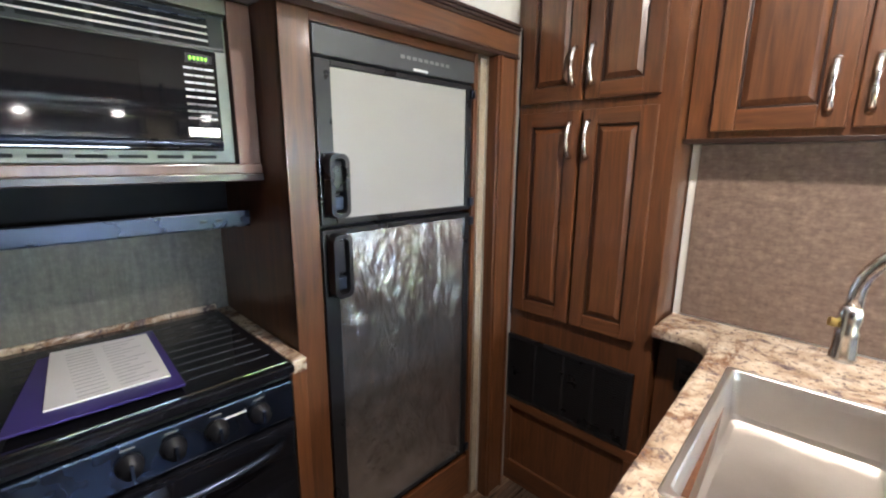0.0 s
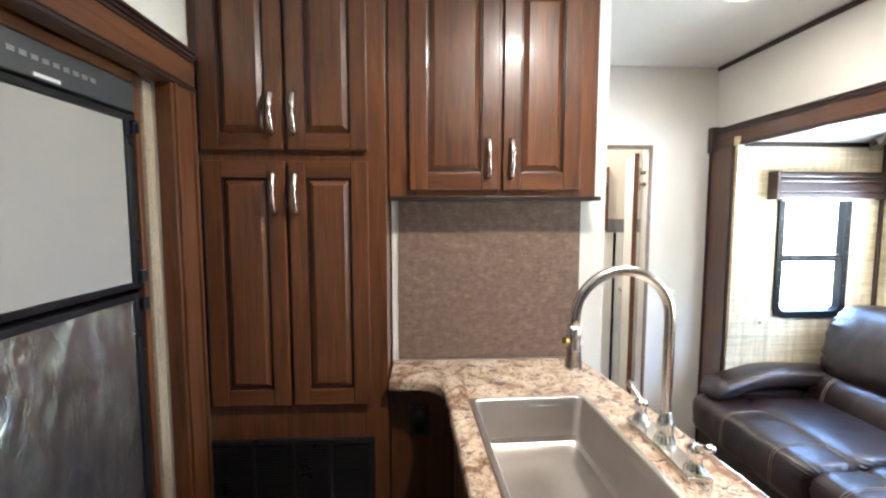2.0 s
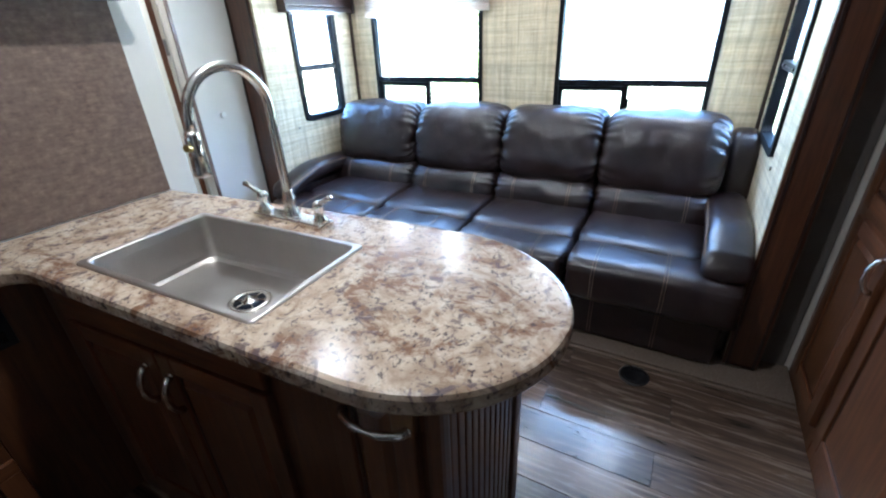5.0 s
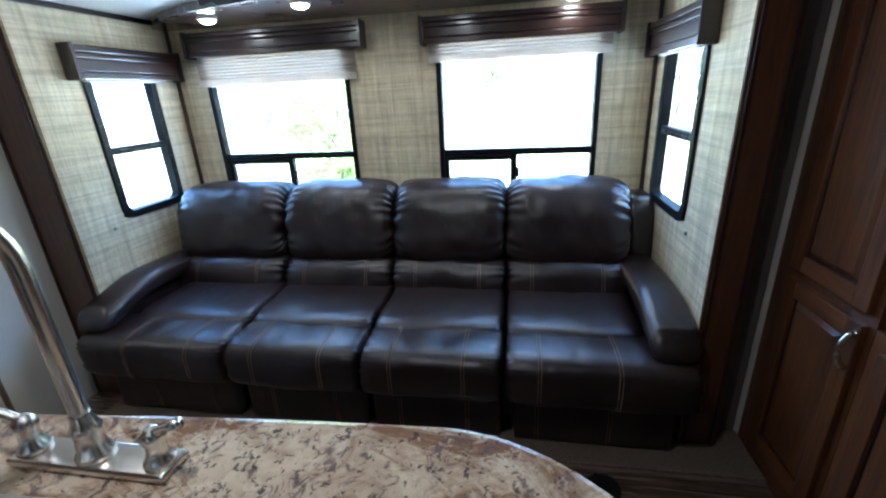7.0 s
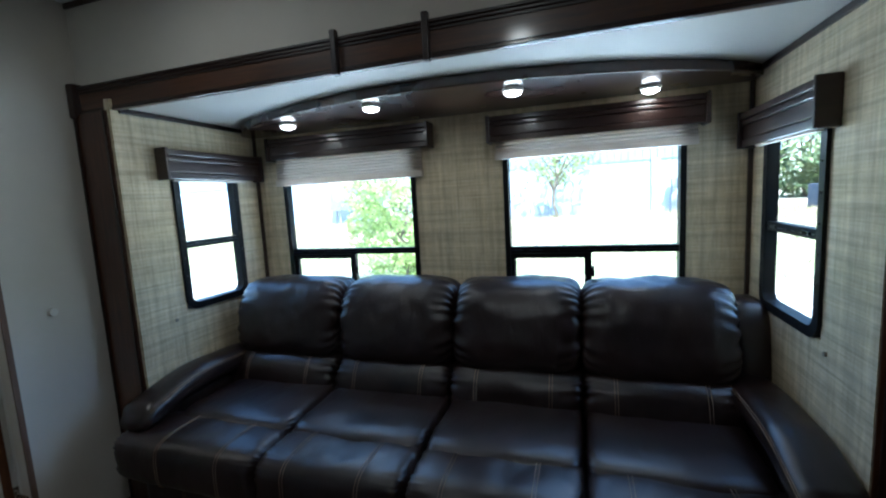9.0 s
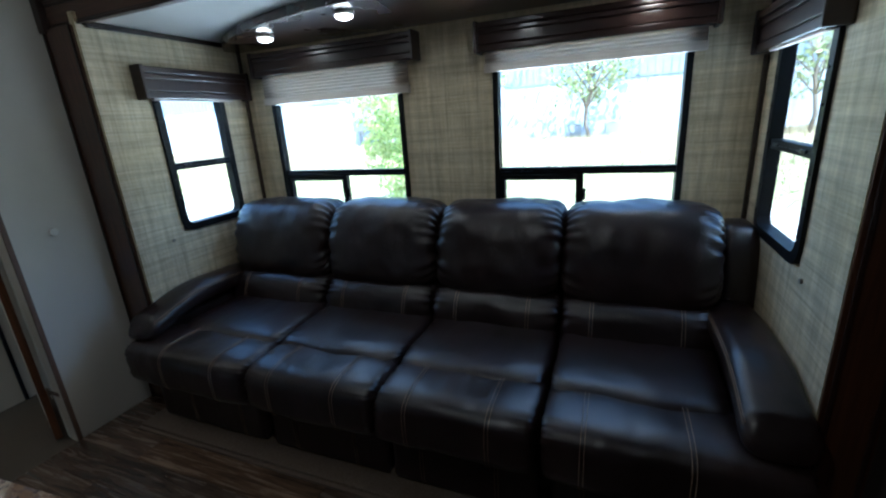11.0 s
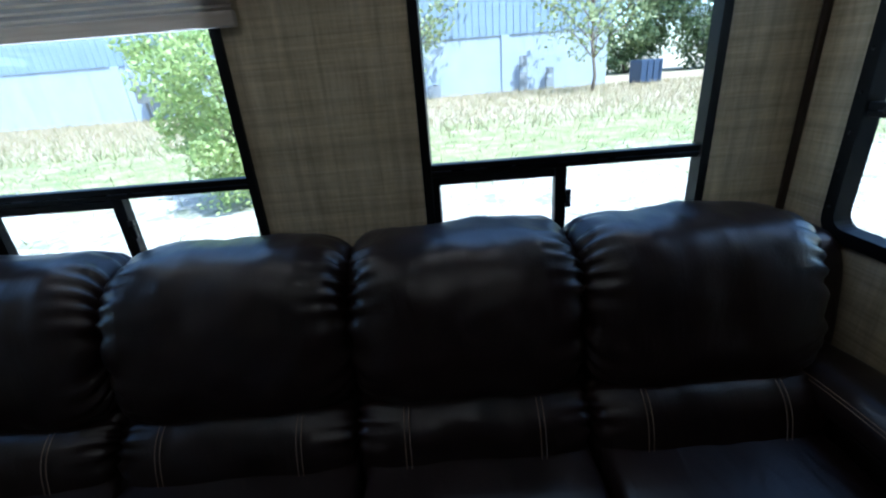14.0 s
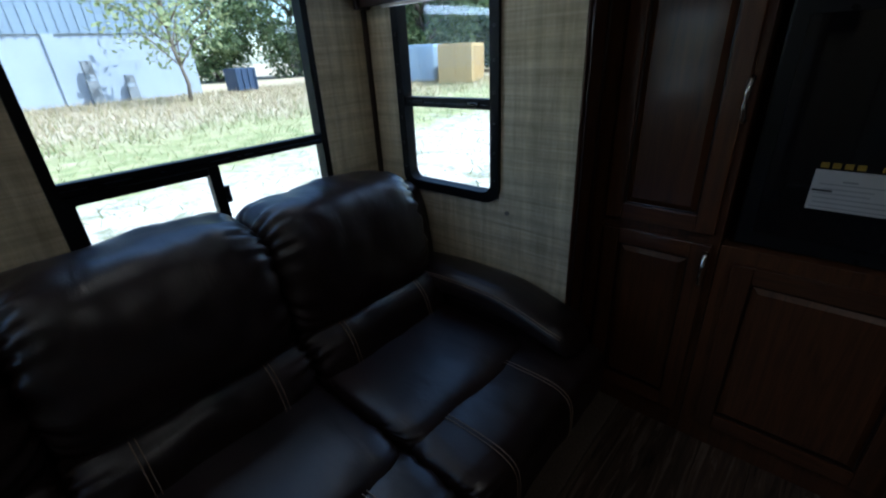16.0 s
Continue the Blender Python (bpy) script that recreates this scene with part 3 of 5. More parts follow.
# unseen wall that closes the room; its dark wood is added to lessen fill light
structure("wall_back", block((-0.1, -1.05, 0), (2.6, -1.0, Z_CEIL)), CHERRY_X, "unseen end wall, made dark cherry to cut bounced light", "wall")
structure("wall_hall", block((0.50, 2.88, 0), (0.552, 3.70, Z_CEIL)), CREAM, "plain cream hall wall", "wall")
structure("wall_pantry_back", block((-0.1, 3.1, 0), (0.5, 3.15, Z_CEIL)), CREAM, "plain wall behind the pantry", "wall")
structure("partition", block((0.552, 2.752, 0), (1.335, 2.88, Z_CEIL), 0.004), TRIMWHITE, "white partition behind the sink counter", "wall")
structure("backsplash", block((0.578, 2.746, 0.921), (1.24, 2.752, 1.50)), SPLASH, "brown woven-look backsplash board", "backsplash")
# slide-out with the sofa
structure("wall_windows", cut_wall(FW, Y_B - 0.03, Y_A + 0.03, -0.05, Z_SLIDE + 0.03, 0.04, [W2, W3]), WALLPAPER, "linen-look papered wall with two wide windows", "wall")
structure("wall_slide_a", cut_wall(FA, X_OPEN - 0.036, X_WIN - 0.001, -0.05, Z_SLIDE + 0.03, 0.03, [W1]), WALLPAPER, "linen-look papered side wall with a narrow window", "wall")
structure("wall_slide_b", cut_wall(FB, X_OPEN - 0.082, X_WIN - 0.001, -0.05, Z_SLIDE + 0.03, 0.03, [W4]), WALLPAPER, "linen-look papered side wall with a narrow window", "wall")
structure("ceiling_slide", block((X_OPEN - 0.002, Y_B - 0.03, Z_SLIDE), (X_WIN + 0.04, Y_A + 0.03, Z_SLIDE + 0.03)), WHITE, "white ceiling of the sofa slide", "ceiling")
structure("floor_slide", block((X_OPEN, Y_B - 0.03, -0.05), (X_WIN + 0.04, Y_A + 0.03, 0.02)), CARPET, "brown carpeted floor of the sofa slide", "floor")
# kitchen slide
structure("wall_kitchen_slide", block((-0.66, 0.08, -0.05), (-0.62, 2.46, 1.86)), CREAM, "plain wall behind the range and fridge", "wall")
structure("wall_kitchen_slide_end", block((-0.66, 0.05, -0.05), (-0.09, 0.10, 1.86)), CREAM, "plain end wall of the kitchen slide", "wall")
structure("wall_kitchen_slide_far", block((-0.66, 2.425, -0.05), (-0.09, 2.465, 1.86)), CREAM, "plain end wall beside the fridge", "wall")
structure("ceiling_kitchen_slide", block((-0.66, 0.05, 1.835), (-0.055, 2.465, 1.865)), WHITE, "white ceiling of the kitchen slide", "ceiling")


def moulding(name, fc, u0, u1, z0, z1, n, mat, steps=3, label="", category="trim"):
    """A flat board with stepped beads along both long edges."""
    board = structure(name, fc.block(u0, u1, 0, n, z0, z1, 0.003), mat, label, category)
    for k in range(steps):
        part("bead", fc.block(u0, u1, n, n + 0.010 - 0.003 * k, z1 - 0.012 * (k + 1), z1 - 0.012 * k - 0.002, 0.002), DARKWOOD, board)
    part("bead", fc.block(u0, u1, n, n + 0.006, z0, z0 + 0.010, 0.002), DARKWOOD, board)
    part("bead", fc.block(u0, u1, n, n + 0.003, z0 + 0.013, z0 + 0.018, 0.001), DARKWOOD, board)
    return board


moulding("slide_header", FO, 0.735, 3.695, 1.825, 1.945, 0.022, TRIMWOOD_Y, label="dark cherry fascia board over the sofa slide")
for y in (2.36, 2.025):
    br = thing("fascia_clip", (2.385, y, 1.82), "dark wooden joint cover on the slide fascia", "trim", "fascia joint covers")
    part("cover", FO.block(y - 0.011, y + 0.011, 0.02, 0.045, 1.815, 1.965, 0.004), DARKWOOD, br)
br = thing("fascia_clip", (2.385, 3.69, 1.80), "dark wooden corner block of the slide fascia", "trim", "fascia joint covers")
part("cover", FO.block(3.655, 3.695, 0.0, 0.05, 1.81, 1.955, 0.004), DARKWOOD, br)
for n, (a, b, e) in enumerate(((3.482, 3.688, 0.040), (0.725, 0.852, 0.088))):
    bm = FO.block(a, b, 0, e, 0, 1.824, 0.003)
    post = structure("slide_post_%d" % (n + 1), bm, TRIMWOOD, "dark cherry upright trim of the sofa slide", "trim")
    for u in (a + 0.015, b - 0.015):
        part("bead", FO.block(u - 0.005, u + 0.005, e, e + 0.008, 0, 1.824, 0.002), DARKWOOD, post)
structure("ceiling_trim", FO.block(-1.0, 3.695, 0, 0.012, 2.28, 2.303, 0.003), DARKWOOD, "thin dark bead along the ceiling", "trim")
structure("slide_bead_a", FA.block(X_OPEN, X_WIN, 0, 0.012, 1.815, 1.838, 0.003), DARKWOOD, "thin dark bead under the slide ceiling", "trim")
structure("slide_bead_b", FB.block(X_OPEN, X_WIN, 0, 0.012, 1.815, 1.838, 0.003), DARKWOOD, "thin dark bead under the slide ceiling", "trim")
structure("corner_bead_a", block((X_WIN - 0.018, Y_A - 0.018, 0.02), (X_WIN - 0.001, Y_A - 0.001, 1.80), 0.004), DARKWOOD, "dark corner bead", "trim")
structure("corner_bead_b", block((X_WIN - 0.018, Y_B + 0.001, 0.02), (X_WIN - 0.001, Y_B + 0.018, 1.80), 0.004), DARKWOOD, "dark corner bead", "trim")
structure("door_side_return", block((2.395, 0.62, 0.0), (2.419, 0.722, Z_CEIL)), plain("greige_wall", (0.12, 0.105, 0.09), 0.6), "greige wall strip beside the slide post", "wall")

# soffit board with a bowed front edge
out = [(X_WIN - 0.001, Y_B + 0.002), (X_WIN - 0.001, Y_A - 0.002)]
YM, YH = (Y_A + Y_B) / 2, (Y_A - Y_B) / 2
for i in range(33):
    s = 1 - 2 * i / 32
    out.append((3.10 - 0.47 * (1 - s * s) ** 0.8, YM + s * (YH - 0.003)))
structure("soffit", slab(bmesh.new(), out, 1.795, 1.838, 0.006), wood("soffit_wood", (0.028, 0.012, 0.008), (0.085, 0.035, 0.02), 0.25, 1, 0.5), "dark cherry soffit with a bowed front edge", "soffit")


def downlight(x, y, z, r, watts, group, label):
    d = thing("downlight", (x, y, z), label, "ceiling light", group)
    part("trim_ring", lathe(bmesh.new(), (x, y, z), [(r * 1.0, 0.0), (r * 1.04, -0.004), (r, -0.012), (r * 0.84, -0.014)], 28), TRIMWHITE, d, "", True)
    part("lens", lathe(bmesh.new(), (x, y, z), [(r * 0.86, -0.0135), (r * 0.8, -0.022), (r * 0.45, -0.029), (r * 0.05, -0.031)], 28), LENS, d, "glowing frosted lens", True)
    downlight_lamp(x, y, z - 0.036, watts, r * 0.8)


for x, y in ((2.91, 2.985), (2.755, 2.43), (2.79, 1.815), (3.06, 1.275)):
    downlight(x, y, 1.795, 0.042, SOFFIT_WATTS, "soffit downlights", "small round white downlight lit in the soffit")
for x, y, share in ((1.88, 2.83, 0.28), (1.13, 1.88, 1.2)):
    downlight(x, y, Z_CEIL, 0.075, CEIL_WATTS * share, "ceiling downlights", "round white downlight lit in the ceiling")


# ---- windows ----
def rounded_ring(fc, u0, u1, z0, z1, w, n0, n1, r):
    """A flat frame with rounded corners."""
    bm = bmesh.new()

    def loop(a0, a1, b0, b1, rr, n):
        pts = []
        for cx, cz, st in ((a1 - rr, b1 - rr, 0), (a0 + rr, b1 - rr, 90), (a0 + rr, b0 + rr, 180), (a1 - rr, b0 + rr, 270)):
            for k in range(6):
                t = radians(st + 18 * k)
                pts.append(bm.verts.new(fc.at(cx + rr * math.cos(t), n, cz + rr * math.sin(t))))
        return pts

    o0, o1 = loop(u0, u1, z0, z1, r, n0), loop(u0 + 0.003, u1 - 0.003, z0 + 0.003, z1 - 0.003, r, n1)
    i1, i0 = loop(u0 + w, u1 - w, z0 + w, z1 - w, max(0.006, r - w * 0.6), n1), loop(u0 + w + 0.004, u1 - w - 0.004, z0 + w + 0.004, z1 - w - 0.004, max(0.006, r - w * 0.6), n0)
    for a, b in ((o0, o1), (o1, i1), (i1, i0), (i0, o0)):
        for k in range(24):
            bm.faces.new((a[k], a[(k + 1) % 24], b[(k + 1) % 24], b[k]))
    bmesh.ops.recalc_face_normals(bm, faces=bm.faces)
    return bm


def window(name, fc, hole, rail_z, post_u, corner, label):
    u0, u1, z0, z1 = hole
    wide = post_u is not None
    fw, rw, pw = (0.028, 0.018, 0.010) if wide else (0.038, 0.03, 0.02)
    w = thing(name, fc.at((u0 + u1) / 2, 0, z0), label, "window", kind="structure")
    f = part("window_frame", rounded_ring(fc, u0 - 0.008, u1 + 0.008, z0 - 0.008, z1 + 0.008, fw, -0.03, 0.012, corner), BLACKFRAME, w)
    rail = part("meeting_rail", fc.block(u0 + rw, u1 - rw, -0.03, 0.004, rail_z - 0.034, rail_z, 0.003), BLACKFRAME, w)
    part("rail_groove", fc.block(u0 + rw + 0.002, u1 - rw - 0.002, 0.0042, 0.006, rail_z - 0.020, rail_z - 0.017), DARKSTEEL, rail, "bright track line")
    if post_u is not None:
        p = part("post", fc.block(post_u - 0.017, post_u + 0.017, -0.03, 0.003, z0 + 0.03, rail_z - 0.034, 0.003), BLACKFRAME, w)
        part("sash_frame", rounded_ring(fc, post_u - 0.014, u1 - 0.014, z0 + 0.016, rail_z - 0.035, 0.026, -0.028, -0.004, 0.010), BLACKFRAME, w)
        part("latch", fc.block(post_u - 0.030, post_u - 0.014, 0.0, 0.010, rail_z - 0.155, rail_z - 0.10, 0.003), BLACK, p)
    else:
        for u in (u0 + 0.10, u1 - 0.10):
            part("latch", fc.block(u - 0.025, u + 0.025, 0.004, 0.012, rail_z - 0.022, rail_z - 0.010, 0.003), BLACK, rail)
        for k in range(7):
            for u in (u0 + 0.012, u1 - 0.012):
                z = z0 + 0.08 + (z1 - z0 - 0.16) * k / 6
                part("screw", rod(bmesh.new(), fc.at(u, 0.012, z), fc.at(u, 0.0165, z), 0.004, 8), BLACK, f)
    for k, (a, b) in enumerate(((rail_z - 0.006, z1 - 0.02), (z0 + 0.02, rail_z - 0.03))):
        g = part("pane", fc.block(u0 + pw, u1 - pw, -0.022 - 0.004 * k, -0.019 - 0.004 * k, a, b), GLASS, w)
        g.visible_shadow = False
    return w


window("window_1", FA, W1, 1.225, None, 0.06, "narrow black-framed window with rounded corners")
window("window_2", FW, W2, 1.112, 2.84, 0.012, "wide black-framed window with a sliding lower sash")
window("window_3", FW, W3, 1.105, 1.533, 0.012, "wide black-framed window with a sliding lower sash")
window("window_4", FB, W4, 1.214, None, 0.06, "narrow black-framed window with rounded corners")


def valance(fc, u0, u1, z0, z1, deep, label):
    v = thing("valance", fc.at((u0 + u1) / 2, 0, z0), label, "valance", "window valances")
    h = z1 - z0
    part("box", fc.block(u0 + 0.014, u1 - 0.014, 0.001, deep - 0.014, z0 + 0.004, z1 - 0.002, 0.003), DARKWOOD, v)
    for k, (a, b, d) in enumerate(((0.0, 0.22, 0.004), (0.24, 0.60, 0.0), (0.62, 0.78, 0.007), (0.80, 1.0, 0.012))):
        part("bead", fc.block(u0 + 0.012, u1 - 0.012, deep - 0.014, deep - 0.006 + d, z0 + h * a, z0 + h * b, 0.005), DARKWOOD, v)
    for a in (u0, u1 - 0.018):
        part("end_block", fc.block(a, a + 0.018, 0.001, deep + 0.014, z0 - 0.006, z1 + 0.006, 0.006), DARKWOOD, v)
    return v


valance(FW, 2.30, 3.31, 1.645, 1.765, 0.085, "dark moulded wooden valance over the window")
valance(FW, 1.035, 2.0, 1.635, 1.755, 0.085, "dark moulded wooden valance over the window")
valance(FA, 2.54, 3.18, 1.535, 1.675, 0.058, "dark moulded wooden valance over the narrow window")
valance(FB, 2.53, 3.18, 1.52, 1.66, 0.055, "dark moulded wooden valance over the narrow window")


def pleated_shade(fc, u0, u1, z0, z1, n, label):
    """A folded day shade: fine pleats and a bottom rail."""
    s = thing("pleated_shade", fc.at((u0 + u1) / 2, 0, z0), label, "window shade", "pleated shades")
    bm = bmesh.new()
    top, bot = z1, z0 + 0.035
    count = max(4, round((top - bot) / 0.016))
    rows = []
    for i in range(2 * count + 1):
        z = top + (bot - top) * i / (2 * count)
        d = n + (0.012 if i % 2 else 0.0)
        rows.append([bm.verts.new(fc.at(u, d + 0.0012 * math.sin(31 * u + i), z)) for u in np.linspace(u0, u1, 13)])
    for a, b in zip(rows, rows[1:]):
        for k in range(12):
            bm.faces.new((a[k], a[k + 1], b[k + 1], b[k]))
    bmesh.ops.solidify(bm, geom=bm.faces[:], thickness=0.0015)
    part("cloth", bm, SHADE, s)
    part("bottom_rail", fc.block(u0 - 0.004, u1 + 0.004, n - 0.004, n + 0.018, z0, z0 + 0.036, 0.004), SHADE, s, "tan bottom rail")
    return s


pleated_shade(FW, 2.365, 3.295, 1.495, 1.66, 0.022, "cream pleated shade drawn a little way down")
pleated_shade(FW, 1.07, 1.965, 1.55, 1.65, 0.022, "cream pleated shade drawn nearly up")
pleated_shade(FA, 2.60, 3.06, 1.525, 1.55, 0.022, "cream pleated shade drawn up")
pleated_shade(FB, 2.59, 3.06, 1.512, 1.54, 0.022, "cream pleated shade drawn up")
for fc, x, z in ((FA, 2.545, 0.848), (FB, 2.555, 0.838)):
    s = thing("wall_stop", fc.at(x, 0, z), "small round plastic stop on the papered wall", "wall stop", "wall stops")
    part("button", rod(bmesh.new(), fc.at(x, 0, z), fc.at(x, 0.006, z), 0.008, 14), plain("tan_plastic", (0.22, 0.19, 0.15), 0.4), s)
s = thing("wall_stop", (2.17, Y_DOOR, 0.985), "small round white door stop on the wall", "wall stop", "wall stops")
part("button", rod(bmesh.new(), (2.17, Y_DOOR, 0.985), (2.17, Y_DOOR - 0.018, 0.985), 0.016, 18), TRIMWHITE, s)


# ---- the sofa ----
def puff(bm, c, size, n=4.0, nu=28, nv=20, wrinkle=0.0, seed=0.0, lean=0.0, gather=0.0, folds=20.0, ends=0.0):
    """A stuffed cushion: a rounded box with soft creases; gather pulls folds in at the two ends along y; ends sets how square those ends are."""
    c, h = Vector(c), Vector(size) / 2
    rows = []
    for j in range(nv + 1):
        fy = -1 + 2 * j / nv
        fy = math.copysign(abs(fy) ** 0.75, fy)
        ne = ends or n
        s = max(0.0, 1 - abs(fy) ** ne) ** (1 / ne)
        row = []
        for i in range(nu):
            t = 2 * math.pi * i / nu
            e = 2 / n
            dx = math.copysign(abs(math.cos(t)) ** e, math.cos(t)) * max(s, 0.02)
            dz = math.copysign(abs(math.sin(t)) ** e, math.sin(t)) * max(s, 0.02)
            p = Vector((dx * h.x, fy * h.y, dz * h.z))
            q = (c + p) * 6.0 + Vector((seed, seed, seed))
            d = wrinkle * noise.noise(q) + 0.5 * wrinkle * noise.noise(q * 2.7)
            if gather:
                edge = max(0.0, abs(fy) - 0.62) / 0.38
                d -= gather * edge * (0.5 + 0.5 * math.sin(folds * t + 2.5 * noise.noise(q)))
            p += p.normalized() * d
            p.x += lean * (p.z / h.z if h.z else 0)
            row.append(bm.verts.new(c + p))
        rows.append(row)
    for a, b in zip(rows, rows[1:]):
        for k in range(nu):
            bm.faces.new((a[k], a[(k + 1) % nu], b[(k + 1) % nu], b[k]))
    bm.faces.new(rows[0])
    bm.faces.new(rows[-1][::-1])
    bmesh.ops.recalc_face_normals(bm, faces=bm.faces)
    return bm


def seam(c, size, y, n, t0, t1, parent, lift=0.0015, ends=9.0, lean=0.0):
    """Two rows of stitches round a cushion at one place along it."""
    c, h = Vector(c), Vector(size) / 2
    for dy in (-0.006, 0.006):
        fy = (y + dy - c.y) / h.y
        s = max(0.0, 1 - abs(fy) ** ends) ** (1 / ends)
        pts = []
        for i in range(19):
            t = t0 + (t1 - t0) * i / 18
            e = 2 / n
            p = Vector((math.copysign(abs(math.cos(t)) ** e, math.cos(t)) * s * h.x, 0, math.copysign(abs(math.sin(t)) ** e, math.sin(t)) * s * h.z))
            p += p.normalized() * lift
            pts.append((c.x + p.x + lean * p.z / h.z, y + dy, c.z + p.z))
        part("stitching", tube(bmesh.new(), pts, 0.0014, 5), THREAD, parent, "tan double stitching", True)


SEATS = (3.32, 2.72, 2.13, 1.56, 1.0)
LEGS = (3.445, 2.72, 2.13, 1.56, 0.86)
BACKS = (3.375, 2.74, 2.138, 1.566, 0.985)
sofa = thing("sofa", (2.7, 2.16, 0.02), "dark brown leather four-seat reclining sofa under the windows", "sofa")
part("base", block((2.34, 0.875, 0.03), (3.13, 3.45, 0.34), 0.02), LEATHER, sofa)
part("back_shell", block((2.98, 0.88, 0.30), (3.16, 3.44, 0.86), 0.05, 4), LEATHER, sofa, "", True)
for k in range(4):
    b, a = SEATS[k], SEATS[k + 1]
    y, w = (a + b) / 2, b - a
    pad = part("seat_cushion", puff(bmesh.new(), (2.592, y, 0.402), (0.49, w - 0.004, 0.182), 5.0, 64, 44, 0.008, k, gather=0.006, ends=9.0), LEATHER, sofa, "", True)
    b, a = LEGS[k], LEGS[k + 1]
    y, w = (a + b) / 2, b - a
    cs, ss = (2.292, y, 0.366), (0.30, w - 0.003, 0.212)
    leg = part("leg_rest", puff(bmesh.new(), cs, ss, 3.8, 64, 52, 0.009, 7 + k, gather=0.010, folds=26.0, ends=12.0), LEATHER, sofa, "", True)
    lo, wid = SEATS[k + 1], SEATS[k] - SEATS[k + 1]
    for f in (0.26, 0.76):
        seam(cs, ss, lo + wid * f, 3.8, math.pi * 0.42, math.pi * 1.22, leg, 0.005)
    low = part("front_panel", puff(bmesh.new(), (2.325, y, 0.150), (0.16, w - 0.002 - 0.05 * (k in (0, 3)), 0.245), 9.0, 32, 24, 0.003, 17 + k, ends=22.0), LEATHER, sofa, "", True)
    for f in (0.26, 0.76):
        seam((2.325, y, 0.150), (0.16, w - 0.006, 0.245), lo + wid * f, 9.0, math.pi * 0.80, math.pi * 1.2, low, 0.004)
    b, a = BACKS[k], BACKS[k + 1]
    y, w = (a + b) / 2, b - a
    cl, sl = (2.862, y, 0.505), (0.29, w + 0.010, 0.235)
    lum = part("lumbar_roll", puff(bmesh.new(), cl, sl, 3.0, 72, 48, 0.012, 27 + k, 0.03, 0.016, ends=7.0), LEATHER, sofa, "", True)
    for f in (0.22, 0.78):
        seam(cl, sl, a + w * f, 3.0, math.pi * 0.70, math.pi * 1.12, lum, 0.006, lean=0.03)
    part("back_cushion", puff(bmesh.new(), (2.955, y, 0.778), (0.31, w + 0.014, 0.41), 3.1, 110, 60, 0.011, 37 + k, 0.05, 0.0145, 24.0, ends=6.0), LEATHER, sofa, "", True)
for y, s in ((3.42, 1), (0.915, -1)):
    part("back_wing", puff(bmesh.new(), (3.03, y, 0.65), (0.22, 0.15, 0.50), 4.0, 24, 14, 0.004, 50 + s, 0.03), LEATHER, sofa, "", True)
    part("arm_body", block((2.34, y - 0.06, 0.05), (3.02, y + 0.06, 0.50), 0.02, 3), LEATHER, sofa)
    bm = bmesh.new()
    rows = []

    def arm_line(u):
        """The side profile of the arm: level at the back, bowed, falling at the front."""
        return 2.96 - 0.74 * u, 0.555 + 0.022 * math.sin(math.pi * min(1.0, u * 1.1)) - 0.050 * max(0.0, u - 0.62) ** 1.5 / 0.235

    for i in range(33):
        u = i / 32
        x, z = arm_line(u)
        hw, hh = 0.090, 0.056
        if i in (0, 32):
            hw, hh = hw * 0.75, hh * 0.55
        row = []
        for k in range(24):
            t = 2 * math.pi * k / 24
            row.append(bm.verts.new((x + 0.02 * math.sin(t) * u, y - s * 0.030 + hw * math.copysign(abs(math.cos(t)) ** 0.62, math.cos(t)), z + hh * math.copysign(abs(math.sin(t)) ** 0.9, math.sin(t)) + 0.004 * noise.noise(Vector((x * 8, k * 0.4, s))))))
        rows.append(row)
    for a, b in zip(rows, rows[1:]):
        for k in range(24):
            bm.faces.new((a[k], a[(k + 1) % 24], b[(k + 1) % 24], b[k]))
    bm.faces.new(rows[0]), bm.faces.new(rows[-1])
    bmesh.ops.recalc_face_normals(bm, faces=bm.faces)
    pad = part("arm_pad", bm, LEATHER, sofa, "", True)
    for dz in (0.028, 0.036):
        pts = []
        for i in range(1, 32):
            x, z = arm_line(i / 32)
            pts.append((x, y - s * (0.116 - 0.4 * (dz - 0.028)), z + dz))
        part("stitching", tube(bmesh.new(), pts, 0.0016, 5), THREAD, pad, "tan stitching", True)


# ---- pantry, wall cabinet and sink counter ----
pantry = thing("pantry_cabinet", (0.25, 2.85, 0), "tall dark cherry pantry with four raised-panel doors and a vent grille", "cabinet")
part("body", FP.block(-0.048, 0.548, -0.50, 0.0, 0, Z_CEIL - 0.002, 0.002), CHERRY, pantry)
for u0, u1, hu in ((-0.012, 0.235, 0.205), (0.248, 0.492, 0.272)):
    raised_door(FP, u0, u1, 1.650, 2.225, pantry, 0.0, 0.052, (hu, 1.70, 1.822))
    raised_door(FP, u0, u1, 0.832, 1.617, pantry, 0.0, 0.052, (hu, 1.455, 1.578))
part("lower_frame", FP.block(-0.048, 0.548, 0.0, 0.014, 0.0, 0.10, 0.003), CHERRY_X, pantry)
part("lower_rail", FP.block(-0.048, 0.548, 0.0, 0.014, 0.375, 0.415, 0.003), CHERRY_X, pantry)
for a, b in ((-0.048, -0.004), (0.498, 0.548)):
    part("lower_stile", FP.block(a, b, 0.0, 0.014, 0.10, 0.375, 0.003), CHERRY, pantry)
grille = part("vent_grille", FP.block(-0.045, 0.502, 0.0, 0.006, 0.415, 0.712, 0.002), BLACK, pantry, "black plastic vent grille")
